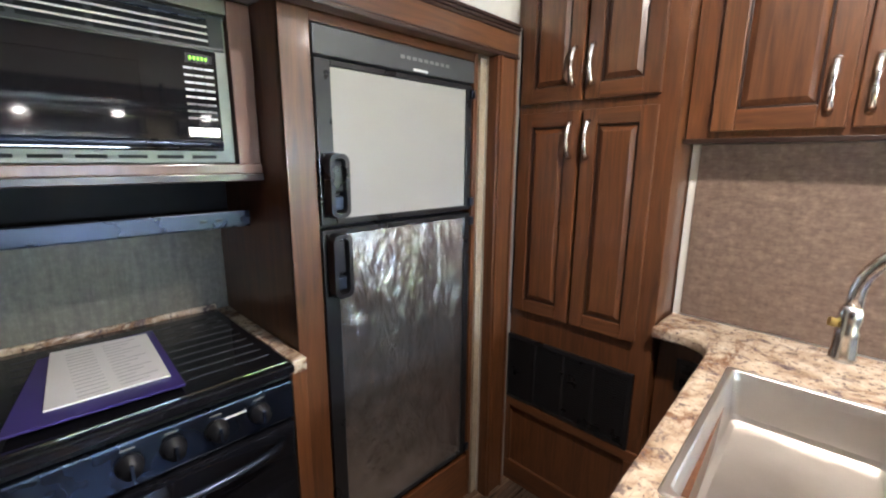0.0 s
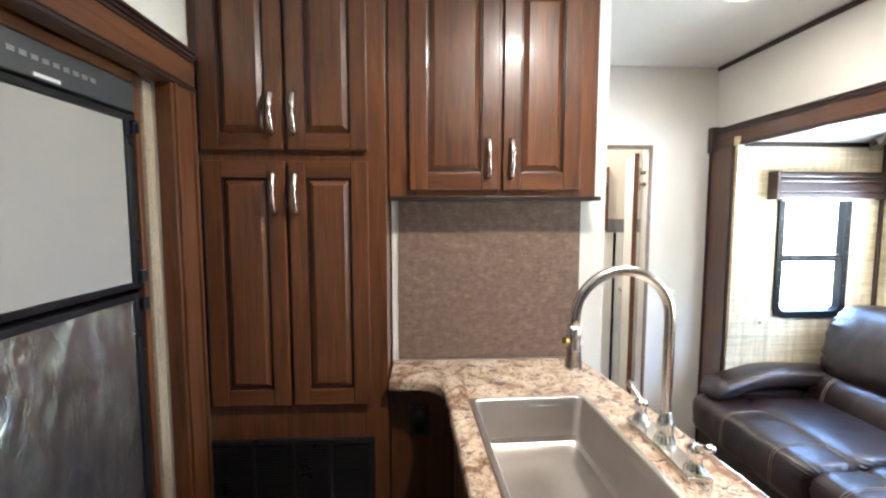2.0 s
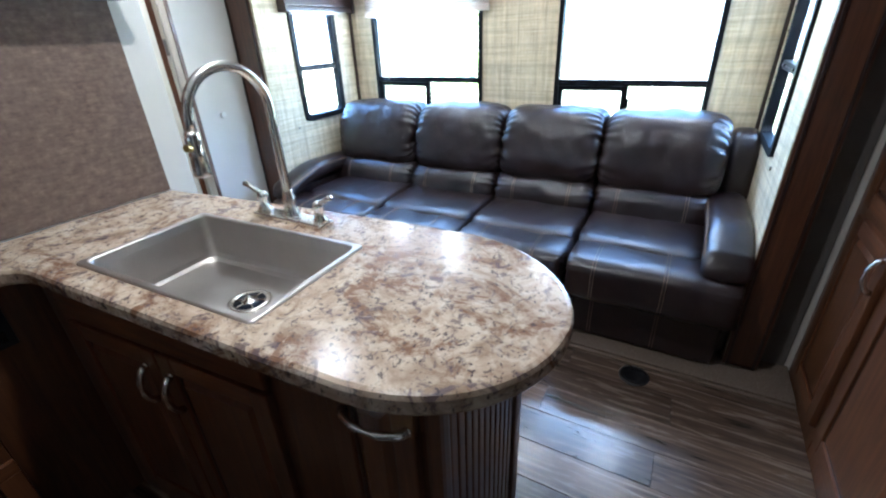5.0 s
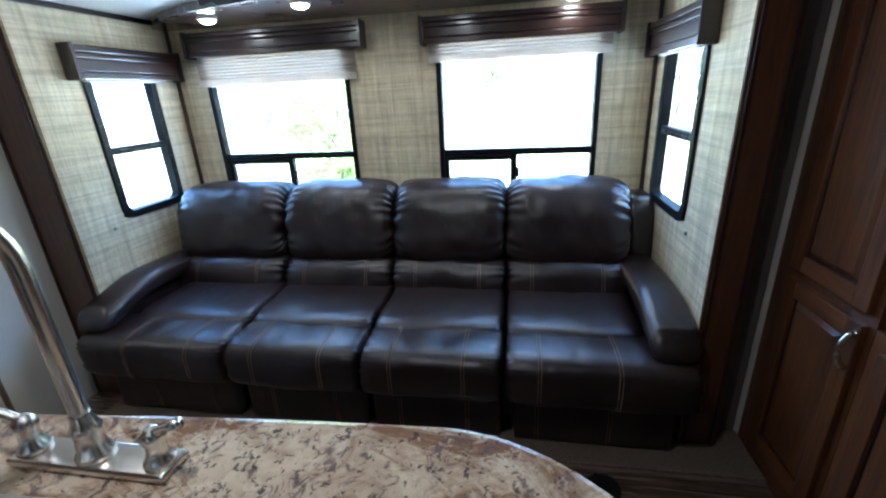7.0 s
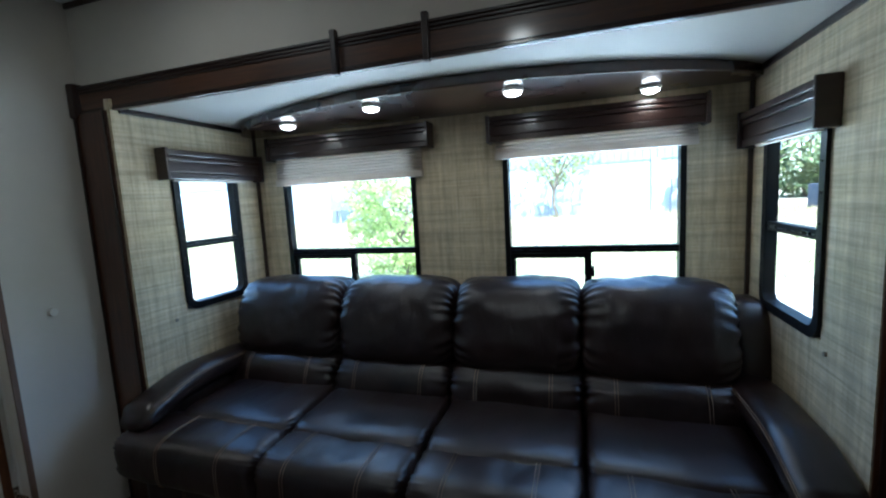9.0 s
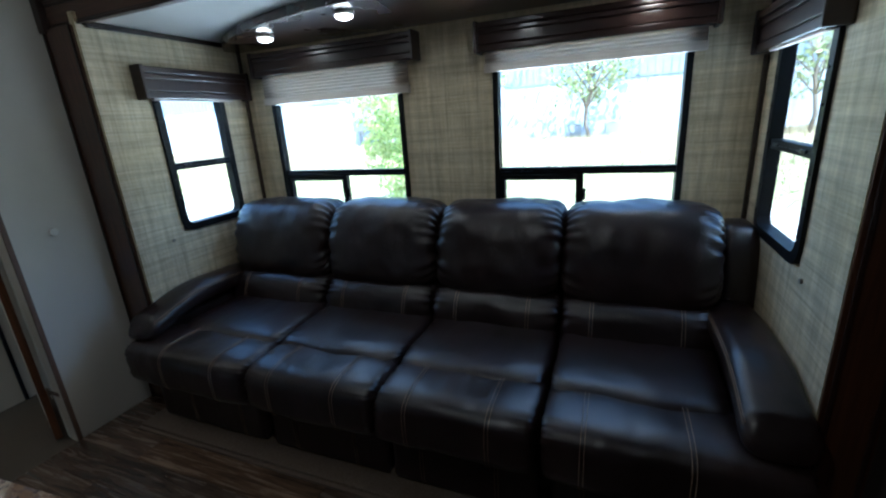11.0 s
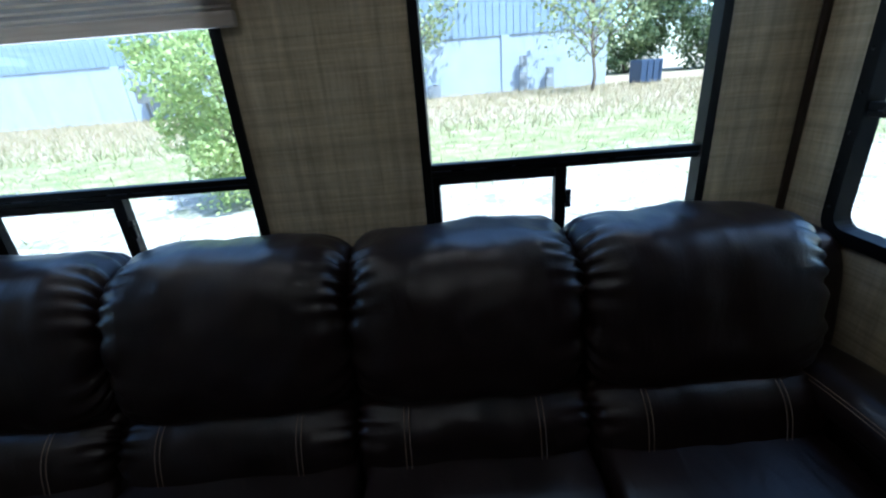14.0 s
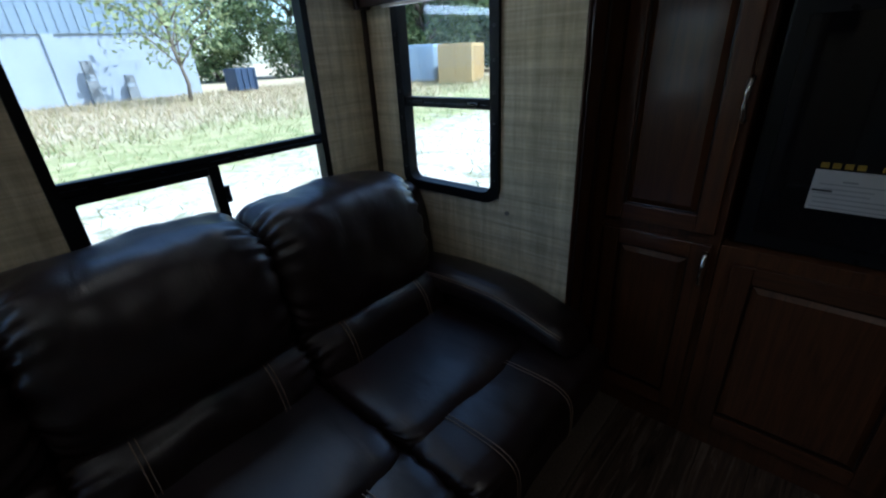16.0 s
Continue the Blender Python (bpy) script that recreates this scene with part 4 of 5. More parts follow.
for a, b, c, d in ((-0.045, 0.502, 0.415, 0.433), (-0.045, 0.502, 0.694, 0.712), (-0.045, -0.026, 0.433, 0.694), (0.484, 0.502, 0.433, 0.694), (0.100, 0.112, 0.433, 0.694), (0.228, 0.240, 0.433, 0.694), (0.352, 0.364, 0.433, 0.694)):
    part("grille_bar", FP.block(a, b, 0.006, 0.014, c, d, 0.002), BLACK, grille)
for k in range(26):
    z = 0.438 + 0.0098 * k
    part("slat", FP.block(-0.026, 0.484, 0.004, 0.011, z, z + 0.0045), BLACK, grille)

wall_cab = thing("wall_cabinet", (0.9, 2.7, 1.50), "dark cherry wall cabinet with two raised-panel doors", "cabinet")
part("body", FU.block(0.553, 1.258, -0.088, 0.0, 1.512, Z_CEIL - 0.002, 0.003), CHERRY, wall_cab)
part("bottom_lip", FU.block(0.553, 1.268, -0.084, 0.026, 1.498, 1.512, 0.002), DARKWOOD, wall_cab)
raised_door(FU, 0.622, 0.921, 1.532, 2.225, wall_cab, 0.0, 0.060, (0.884, 1.575, 1.70))
raised_door(FU, 0.934, 1.198, 1.532, 2.225, wall_cab, 0.0, 0.060, (0.962, 1.575, 1.70))

isl = thing("sink_cabinet", (1.05, 2.1, 0), "dark cherry sink peninsula base with doors and a beaded end panel", "cabinet")
BASE = [(0.786, 2.745), (0.776, 2.62), (0.86, 1.46), (1.22, 1.455), (1.275, 1.54), (1.25, 2.745)]
part("body", slab(bmesh.new(), BASE, 0.0, 0.775), CHERRY, isl)
bm = bmesh.new()
loft(bm, [(BASE, 0.777), (BASE, 0.8745), (inset_loop(BASE, 0.02), 0.8745), (inset_loop(BASE, 0.02), 0.777)], False)
bmesh.ops.recalc_face_normals(bm, faces=bm.faces)
part("apron", bm, CHERRY, isl)
part("return_panel", block((0.553, 2.64, 0.0), (0.783, 2.744, 0.874), 0.002), CHERRY, isl)
for a, b, hu in ((0.722, 1.07, 0.765), (0.37, 0.716, 0.675)):
    raised_door(FI, a, b, 0.10, 0.74, isl, 0.0, 0.05, (hu, 0.585, 0.69))
part("drawer_front", FI.block(0.37, 1.07, 0.0, 0.018, 0.752, 0.862, 0.004), CHERRY_Y, isl)
drw = raised_door(FI, 0.03, 0.21, 0.10, 0.862, isl, 0.0, 0.045, None, None, 0.02, "pull_out_front")
pull(FI, 0.105, 0.795, 0.925, drw, 0.02, False)
for k in range(11):
    x0 = 0.885 + 0.030 * k
    part("bead_strip", block((x0, 1.446, 0.02), (x0 + 0.026, 1.464, 0.872), 0.005), CHERRY, isl)
part("end_post", block((1.216, 1.438, 0.0), (1.262, 1.49, 0.873), 0.01), CHERRY, isl)
part("end_post", block((0.846, 1.442, 0.0), (0.882, 1.475, 0.873), 0.01), CHERRY, isl)
outlet = thing("power_outlet", (0.652, 2.64, 0.74), "black double power outlet on the cabinet return", "outlet")
FR = Face((0, 2.64, 0), (1, 0, 0), (0, -1, 0))
pl = part("plate", FR.block(0.615, 0.685, 0.0, 0.006, 0.685, 0.80, 0.003), BLACK, outlet)
for z in (0.718, 0.768):
    part("socket", FR.block(0.632, 0.668, 0.006, 0.010, z - 0.016, z + 0.016, 0.003), GLOSSBLACK, pl)


def counter_outline():
    pts = [(0.553, 2.745), (0.553, 2.556), (0.64, 2.552)]
    for k in range(1, 9):
        t = radians(90 - 90 * k / 8)
        pts.append((0.64 + 0.088 * math.cos(t), 2.464 + 0.088 * math.sin(t)))
    for k in range(1, 8):
        f = k / 8
        pts.append((0.728 + 0.040 * f, 2.46 - 0.84 * f))
    for k in range(25):
        t = math.pi + math.pi * k / 24
        n = 2.15 if k < 12 else 1.85
        c, s = math.cos(t), math.sin(t)
        pts.append((1.055 + 0.285 * math.copysign(abs(c) ** (2 / n), c), 1.62 + 0.322 * math.copysign(abs(s) ** (2 / n), s)))
    for k in range(1, 10):
        f = k / 9
        pts.append((1.340 - 0.095 * f ** 1.1 + 0.010 * math.sin(math.pi * f), 1.62 + 1.125 * f))
    return pts


SINK_C, SINK_W, SINK_L, SINK_T = (0.976, 2.108), 0.343, 0.588, radians(2.1)


def sink_loop(inset, r, per=6):
    pts = []
    hx, hy = SINK_W / 2 - inset, SINK_L / 2 - inset
    for sx, sy, st in ((1, 1, 0), (-1, 1, 90), (-1, -1, 180), (1, -1, 270)):
        for k in range(per):
            t = radians(st + 90 * k / (per - 1))
            x, y = sx * (hx - r) + r * math.cos(t), sy * (hy - r) + r * math.sin(t)
            pts.append((SINK_C[0] + x * math.cos(SINK_T) - y * math.sin(SINK_T) + 0.0, SINK_C[1] + x * math.sin(SINK_T) + y * math.cos(SINK_T)))
    return pts


base = counter_outline()
counter = thing("countertop", (1.0, 2.1, 0.876), "brown and cream speckled laminate peninsula worktop with a rounded end", "worktop")
bm = bmesh.new()
rings = loft(bm, [(inset_loop(base, d), z) for d, z in ((0.012, 0.920), (0.004, 0.9175), (0.0, 0.910))], False)
hole = [bm.verts.new((x, y, 0.920)) for x, y in sink_loop(0.012, 0.02)]
top_edges = [bm.edges.get((rings[0][k], rings[0][(k + 1) % len(base)])) for k in range(len(base))]
hole_edges = [bm.edges.new((hole[k], hole[(k + 1) % len(hole)])) for k in range(len(hole))]
bmesh.ops.triangle_fill(bm, use_beauty=True, use_dissolve=False, edges=top_edges + hole_edges, normal=(0, 0, 1))
bmesh.ops.recalc_face_normals(bm, faces=bm.faces)
part("top", bm, LAMINATE, counter)
bm = bmesh.new()
loft(bm, [(inset_loop(base, d), z) for d, z in ((0.0, 0.910), (0.0, 0.886), (0.004, 0.879), (0.03, 0.8765))], False)
bmesh.ops.recalc_face_normals(bm, faces=bm.faces)
part("edge_band", bm, LAMINATE, counter)

sink = thing("kitchen_sink", (SINK_C[0], SINK_C[1], 0.79), "brushed stainless steel drop-in sink, empty", "sink")
bm = bmesh.new()
loft(bm, [(sink_loop(0.0, 0.012), 0.9205), (sink_loop(0.001, 0.012), 0.924), (sink_loop(0.004, 0.012), 0.9255), (sink_loop(0.014, 0.016), 0.9255), (sink_loop(0.017, 0.018), 0.922), (sink_loop(0.020, 0.02), 0.90), (sink_loop(0.024, 0.022), 0.812), (sink_loop(0.028, 0.024), 0.799), (sink_loop(0.040, 0.03), 0.792)])
bmesh.ops.recalc_face_normals(bm, faces=bm.faces)
part("bowl", bm, STEEL, sink, "", False)
DR = (0.99, 2.07)
dr = part("drain", lathe(bmesh.new(), (*DR, 0.792), [(0.052, 0.0), (0.052, 0.003), (0.043, 0.004), (0.038, 0.001), (0.012, 0.0012)], 32), CHROME, sink, "polished strainer", True)
# flat dark ring in place of the shade inside the drain
part("well", lathe(bmesh.new(), (*DR, 0.792), [(0.0385, 0.0016), (0.020, 0.0022)], 32), DARKSTEEL, dr, "flat dark ring painted as the shade in the drain", True)
part("basket", lathe(bmesh.new(), (*DR, 0.792), [(0.021, 0.0022), (0.019, 0.006), (0.010, 0.008), (0.006, 0.014), (0.003, 0.016)], 24), CHROME, dr, "", True)
for k in range(6):
    t = 2 * math.pi * k / 6
    part("strainer_bar", rod(bmesh.new(), (DR[0] + 0.018 * math.cos(t), DR[1] + 0.018 * math.sin(t), 0.796), (DR[0] + 0.038 * math.cos(t), DR[1] + 0.038 * math.sin(t), 0.796), 0.0022, 8), CHROME, dr)

faucet = thing("faucet", (1.21, 2.115, 0.92), "satin nickel gooseneck kitchen faucet with two lever handles", "faucet")
part("deck_plate", block((1.184, 1.985, 0.9205), (1.238, 2.245, 0.934), 0.012, 4), CHROME, faucet, "", True)
bm = lathe(bmesh.new(), (1.211, 2.115, 0.93), [(0.024, 0.0), (0.024, 0.012), (0.019, 0.02), (0.017, 0.045), (0.020, 0.052), (0.016, 0.06), (0.0125, 0.075), (0.012, 0.08)], 24)
part("spout_base", bm, CHROME, faucet, "", True)
pts = [(1.211, 2.115, 0.98 + 0.03 * k) for k in range(9)]
for k in range(1, 21):
    t = math.pi * k / 20
    pts.append((1.105 + 0.106 * math.cos(t), 2.115 + 0.004 * k / 20, 1.225 + 0.104 * math.sin(t)))
pts.append((0.998, 2.119, 1.205))
part("gooseneck", tube(bmesh.new(), pts, 0.0115, 16), CHROME, faucet, "", True)
head = part("spray_head", lathe(bmesh.new(), (0.997, 2.12, 1.108), [(0.015, 0.0), (0.019, 0.003), (0.0185, 0.012), (0.016, 0.045), (0.0175, 0.05), (0.014, 0.06), (0.0165, 0.078), (0.016, 0.09), (0.0125, 0.10)], 22), CHROME, faucet, "", True)
part("spray_button", rod(bmesh.new(), (0.982, 2.115, 1.175), (0.972, 2.112, 1.177), 0.008, 12), plain("dull_brass", (0.5, 0.36, 0.12), 0.3, 1.0), head)
for y, s in ((2.222, 1), (2.008, -1)):
    h = part("valve", lathe(bmesh.new(), (1.211, y, 0.932), [(0.021, 0.0), (0.021, 0.008), (0.015, 0.016), (0.012, 0.034), (0.016, 0.042), (0.015, 0.052), (0.008, 0.060)], 20), CHROME, faucet, "", True)
    part("lever", tube(bmesh.new(), [(1.211, y, 0.980), (1.209, y + 0.016 * s, 0.992), (1.206, y + 0.036 * s, 1.002), (1.204, y + 0.055 * s, 1.012)], lambda q: 0.008 - 0.003 * q + 0.004 * (q > 0.85), 12), CHROME, h, "", True)

# ---- fridge, range and microwave in the kitchen slide ----
fcab = thing("fridge_surround", (-0.3, 2.0, 0), "dark cherry cabinet frame round the refrigerator", "cabinet")
part("side_panel", block((-0.61, 1.645, 0.0), (-0.075, 1.672, 1.832), 0.002), CHERRY, fcab)
part("stile", FK.block(1.645, 1.728, -0.02, 0.0, 0.0, 1.832, 0.003), CHERRY, fcab)
part("stile", FK.block(2.362, 2.384, -0.02, 0.0, 0.0, 1.832, 0.003), CHERRY, fcab)
part("top_rail", FK.block(1.728, 2.362, -0.02, -0.001, 1.785, 1.832, 0.003), CHERRY_Y, fcab)
part("bottom_rail", FK.block(1.728, 2.362, -0.02, -0.001, 0.0, 0.20, 0.003), CHERRY_Y, fcab)
part("far_panel", block((-0.61, 2.386, 0.0), (-0.095, 2.40, 1.832)), CHERRY, fcab)
structure("seal_strip", block((-0.088, 2.386, 0.0), (-0.062, 2.424, 1.80), 0.004), BURLAP, "tan cloth strip beside the fridge cabinet", "trim")
moulding("kitchen_header", Face((-0.05, 0, 0), (0, 1, 0), (1, 0, 0)), 0.1, 2.535, 1.805, 1.925, 0.045, CHERRY_Y, label="dark cherry fascia board over the kitchen slide")
bm = block((-0.05, 2.415, 0.0), (-0.006, 2.535, 1.805), 0.004)
post = structure("kitchen_post", bm, CHERRY, "dark cherry upright trim beside the fridge", "trim")
for y in (2.431, 2.519):
    part("bead", block((-0.006, y - 0.006, 0.0), (0.002, y + 0.006, 1.805), 0.002), CHERRY, post)
structure("grey_reveal", block((-0.048, 2.537, 0.0), (-0.03, 2.59, 1.93)), plain("grey_reveal", (0.25, 0.23, 0.21), 0.6), "grey reveal between trim and pantry", "trim")

fridge = thing("refrigerator", (-0.3, 2.04, 0.2), "two-door refrigerator with grey upper and film-covered black lower panel", "refrigerator")
part("body", block((-0.60, 1.732, 0.205), (-0.125, 2.358, 1.78)), BLACK, fridge)
top = part("top_grille", FK.block(1.732, 2.358, -0.04, 0.004, 1.708, 1.782, 0.004), plain("grey_plastic", (0.05, 0.052, 0.055), 0.4), fridge, "dark grey plastic top trim")
for k in range(9):
    part("badge_bar", FK.block(2.02 + 0.024 * k, 2.036 + 0.024 * k, 0.004, 0.0055, 1.742, 1.752), GREYPRINT, top)
part("badge", FK.block(2.07, 2.13, 0.004, 0.007, 1.712, 1.719), LABELWHITE, top)


def fridge_door(z0, z1, panel, label, hz0, hz1):
    d = part("door", FK.block(1.735, 2.352, -0.05, -0.012, z0, z1, 0.006), BLACK, fridge)
    part("panel", FK.block(1.782, 2.325, -0.012, -0.006, z0 + 0.015, z1 - 0.015, 0.002), panel, d, label)
    for a, b, c, e in ((1.735, 1.782, z0, z1), (2.325, 2.352, z0, z1), (1.782, 2.325, z1 - 0.017, z1), (1.782, 2.325, z0, z0 + 0.017)):
        part("edge_trim", FK.block(a, b, -0.012, 0.0, c, e, 0.003), BLACK, d)
    h = part("handle", FK.block(1.744, 1.806, 0.0, 0.010, hz0, hz1, 0.005), BLACK, d)
    part("loop", rounded_ring(FK, 1.742, 1.808, hz0 - 0.002, hz1 + 0.002, 0.015, 0.010, 0.040, 0.022), BLACK, h)
    part("grip", FK.block(1.757, 1.793, 0.010, 0.024, hz0 + 0.070, hz1 - 0.018, 0.008), BLACK, h)
    part("release", FK.block(1.759, 1.791, 0.010, 0.028, hz0 + 0.022, hz0 + 0.060, 0.005), DARKSTEEL, h)
    for z in (z0 + 0.03, z1 - 0.03):
        part("hinge", FK.block(2.338, 2.362, 0.0, 0.012, z - 0.016, z + 0.016, 0.004), DARKSTEEL, d)
    for z in (z0 + 0.12, z1 - 0.15):
        part("screw", rod(bmesh.new(), FK.at(2.340, 0.0, z), FK.at(2.340, 0.004, z), 0.005, 8), CHROME, d)


fridge_door(1.262, 1.702, GREYPANEL, "plain grey insert panel", 1.285, 1.46)
fridge_door(0.225, 1.250, FILM, "mirror-like dark panel under wrinkled protective film", 1.055, 1.24)

rng = thing("range", (-0.3, 1.32, 0), "black gas range with a glass top and steel control panel", "range")
part("body", block((-0.60, 1.05, 0.02), (-0.045, 1.60, 0.905), 0.004), BLACK, rng)
part("glass_top", block((-0.585, 1.05, 0.905), (-0.03, 1.595, 0.926), 0.006), GLOSSBLACK, rng)
for k in range(9):
    x = -0.50 + 0.05 * k
    part("grate_bar", rod(bmesh.new(), (x, 1.08, 0.926), (x, 1.57, 0.926), 0.0018, 8), BLACK, rng)
part("front_lip", block((-0.035, 1.05, 0.897), (-0.005, 1.60, 0.922), 0.008, 3), GLOSSBLACK, rng)
part("vent_gap", block((-0.045, 1.052, 0.874), (-0.036, 1.598, 0.896)), SHADEBLACK, rng)
cp = part("control_panel", block((-0.05, 1.05, 0.765), (-0.022, 1.598, 0.872), 0.006), DARKSTEEL, rng, "dark steel control panel")
for y in (1.235, 1.315, 1.405, 1.505):
    kb = part("knob", tube(bmesh.new(), [(-0.022, y, 0.82), (-0.012, y, 0.82), (-0.010, y, 0.82), (0.010, y, 0.82)], lambda q: 0.026 if q < 0.5 else 0.019, 18), BLACK, cp, "", True)
    part("tick", block((-0.022, y - 0.012, 0.853), (-0.0212, y + 0.014, 0.857)), GREYPRINT, cp)
    part("pointer", block((0.010, y - 0.004, 0.804), (0.016, y + 0.004, 0.838), 0.002), DARKSTEEL, kb)
part("marking", block((-0.022, 1.425, 0.835), (-0.0205, 1.475, 0.840)), LABELWHITE, cp)
od = part("oven_door", block((-0.05, 1.055, 0.16), (-0.018, 1.595, 0.755), 0.008), GLOSSBLACK, rng)
part("oven_handle", tube(bmesh.new(), [(-0.018 + 0.05 * math.sin(math.pi * k / 16) ** 0.4, 1.09 + 0.47 * k / 16, 0.715) for k in range(17)], 0.011, 12), DARKSTEEL, od, "", True)
structure("range_counter_strip", block((-0.60, 1.60, 0.885), (-0.022, 1.643, 0.922), 0.006), LAMINATE, "narrow speckled laminate strip beside the range", "worktop")
part("filler", block((-0.06, 1.602, 0.0), (-0.03, 1.643, 0.884), 0.002), CHERRY, fcab)
structure("range_counter_back", block((-0.604, 0.9, 0.905), (-0.588, 1.599, 0.940), 0.004), LAMINATE, "thin speckled laminate lip behind the range", "worktop")
structure("range_backsplash", block((-0.618, 0.1, 0.90), (-0.605, 1.644, 1.40)), GREYSPLASH, "grey-green woven-look board behind the range", "backsplash")

folder = thing("folder", (-0.27, 1.22, 0.926), "violet paper folder on the stove top", "folder")
part("cover", slab(bmesh.new(), [(-0.07, 1.06), (-0.05, 1.36), (-0.46, 1.38), (-0.44, 1.13)], 0.939, 0.944), PURPLE, folder)
book = thing("leaflet", (-0.27, 1.24, 0.944), "open white printed leaflet lying on the folder", "paper")
pg = part("page", slab(bmesh.new(), [(-0.12, 1.125), (-0.11, 1.345), (-0.43, 1.36), (-0.455, 1.155)], 0.9445, 0.949), PAPER, book)
for k in range(14):
    x = -0.41 + 0.021 * k
    part("text_line", block((x, 1.18, 0.9492), (x + 0.004, 1.235, 0.9496)), INK, pg)
    part("text_line", block((x, 1.255, 0.9492), (x + 0.004, 1.33 - 0.02 * (k % 3), 0.9496)), INK, pg)

mcab = thing("microwave_cabinet", (-0.4, 1.3, 1.39), "cabinet niche round the microwave with a dark bottom shelf", "cabinet")
part("shelf", block((-0.605, 0.1, 1.385), (-0.205, 1.643, 1.405), 0.003), DARKWOOD, mcab)
part("lower_trim", block((-0.23, 0.1, 1.405), (-0.212, 1.643, 1.43), 0.003), PINKWOOD, mcab)
part("side_trim", block((-0.24, 1.585, 1.43), (-0.22, 1.643, 1.832), 0.003), PINKWOOD, mcab)
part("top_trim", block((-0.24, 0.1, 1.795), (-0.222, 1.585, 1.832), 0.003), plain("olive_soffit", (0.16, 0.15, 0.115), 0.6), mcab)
mw = thing("microwave", (-0.4, 1.28, 1.43), "black built-in microwave with a vented steel trim kit and green clock", "microwave")
FM = Face((-0.225, 0, 0), (0, 1, 0), (1, 0, 0))
part("body", block((-0.60, 0.95, 1.435), (-0.24, 1.56, 1.785)), BLACK, mw)
tk = part("trim_kit", FM.block(0.93, 1.578, -0.012, 0.0, 1.432, 1.79, 0.003), plain("dim_steel", (0.13, 0.138, 0.12), 0.4, 0.5), mw, "pale steel trim kit")
vp = part("vent_panel", FM.block(0.935, 1.572, 0.0, 0.004, 1.705, 1.786, 0.002), plain("charcoal_steel", (0.022, 0.024, 0.025), 0.35, 0.3), tk, "charcoal vent panel")
for k in range(4):
    part("vent_bar", FM.block(0.95, 1.535, 0.004, 0.008, 1.7235 + 0.016 * k, 1.7275 + 0.016 * k, 0.001), STEEL if k < 3 else DARKSTEEL, vp, "thin steel louvre")
    for j in range(5):
        part("vent_slot", FM.block(0.96 + 0.118 * j, 1.065 + 0.118 * j, 0.004, 0.006, 1.7135 + 0.016 * k, 1.7225 + 0.016 * k, 0.001), SHADEBLACK, vp)
for j in range(8):
    part("vent_slot", FM.block(0.95 + 0.075 * j, 1.005 + 0.075 * j, 0.0, 0.002, 1.444, 1.452), SHADEBLACK, tk)
dm = part("door", FM.block(0.95, 1.545, 0.0, 0.022, 1.462, 1.70, 0.005), GLOSSBLACK, mw)
part("window", FM.block(0.97, 1.38, 0.022, 0.024, 1.50, 1.655, 0.001), GLOSSBLACK, dm)
part("pull_bar", tube(bmesh.new(), [FM.at(0.95 + 0.59 * k / 16, 0.022 + 0.02 * math.sin(math.pi * k / 16) ** 0.5, 1.478) for k in range(17)], 0.009, 10), DARKSTEEL, dm, "", True)
dp = part("display", FM.block(1.475, 1.535, 0.022, 0.0235, 1.668, 1.688), BLACK, dm)
for k in range(5):
    part("digit", FM.block(1.484 + 0.0085 * k, 1.4885 + 0.0085 * k, 0.0235, 0.0242, 1.674, 1.682), GREENLED, dp, "green lit digit")
for r in range(8):
    for c in range(3):
        part("key_print", FM.block(1.470 + 0.0225 * c, 1.4905 + 0.0225 * c, 0.022, 0.0226, 1.653 - 0.0165 * r, 1.6575 - 0.0165 * r), LABELWHITE if r < 5 else GREYPRINT, dm)
part("dial", FM.block(1.466, 1.538, 0.022, 0.026, 1.496, 1.518, 0.003), CHROME, dm, "polished start key")

hood = thing("range_hood", (-0.4, 1.3, 1.25), "dark range hood with a steel front lip under the microwave", "range hood")
# hood back and tray carry the recess's deep shade in their colour
part("body", block((-0.605, 0.9, 1.275), (-0.50, 1.64, 1.383), 0.004), SHADEBLACK, hood)
part("tray", block((-0.605, 0.9, 1.256), (-0.302, 1.625, 1.274), 0.003), SHADEBLACK, hood)
fl = part("front_lip", block((-0.30, 0.9, 1.252), (-0.285, 1.625, 1.298), 0.004), DARKSTEEL, hood, "steel front lip")
for y in (1.50, 1.54):
    part("switch", block((-0.285, y - 0.009, 1.27), (-0.281, y + 0.009, 1.279), 0.002), BLACK, fl)
part("lamp_cover", block((-0.48, 1.12, 1.242), (-0.38, 1.32, 1.2555), 0.004), TRIMWHITE, hood)

# ---- media wall ----
media = thing("media_cabinet", (1.9, 0.4, 0), "dark cherry media wall with raised-panel doors", "cabinet")
part("body", block((1.945, 0.10, 0.0), (2.392, 0.60, Z_CEIL - 0.003), 0.002), CHERRY, media)
raised_door(FE, 1.965, 2.30, 0.10, 0.775, media, 0.0, 0.055, (1.975, 0.64, 0.75))
raised_door(FE, 1.965, 2.30, 0.81, 1.95, media, 0.0, 0.055, (1.962, 1.15, 1.26))
part("lower_body", block((0.9, 0.10, 0.0), (1.943, 0.60, 0.78), 0.002), CHERRY, media)
raised_door(FE, 1.42, 1.90, 0.10, 0.735, media, 0.0, 0.055)
raised_door(FE, 0.92, 1.40, 0.10, 0.735, media, 0.0, 0.055)
part("niche_back", block((0.9, 0.10, 0.782), (1.943, 0.30, Z_CEIL - 0.003)), CHERRY_X, media)
part("upper_body", block((0.9, 0.302, 1.45), (1.943, 0.60, Z_CEIL - 0.003), 0.002), CHERRY, media)
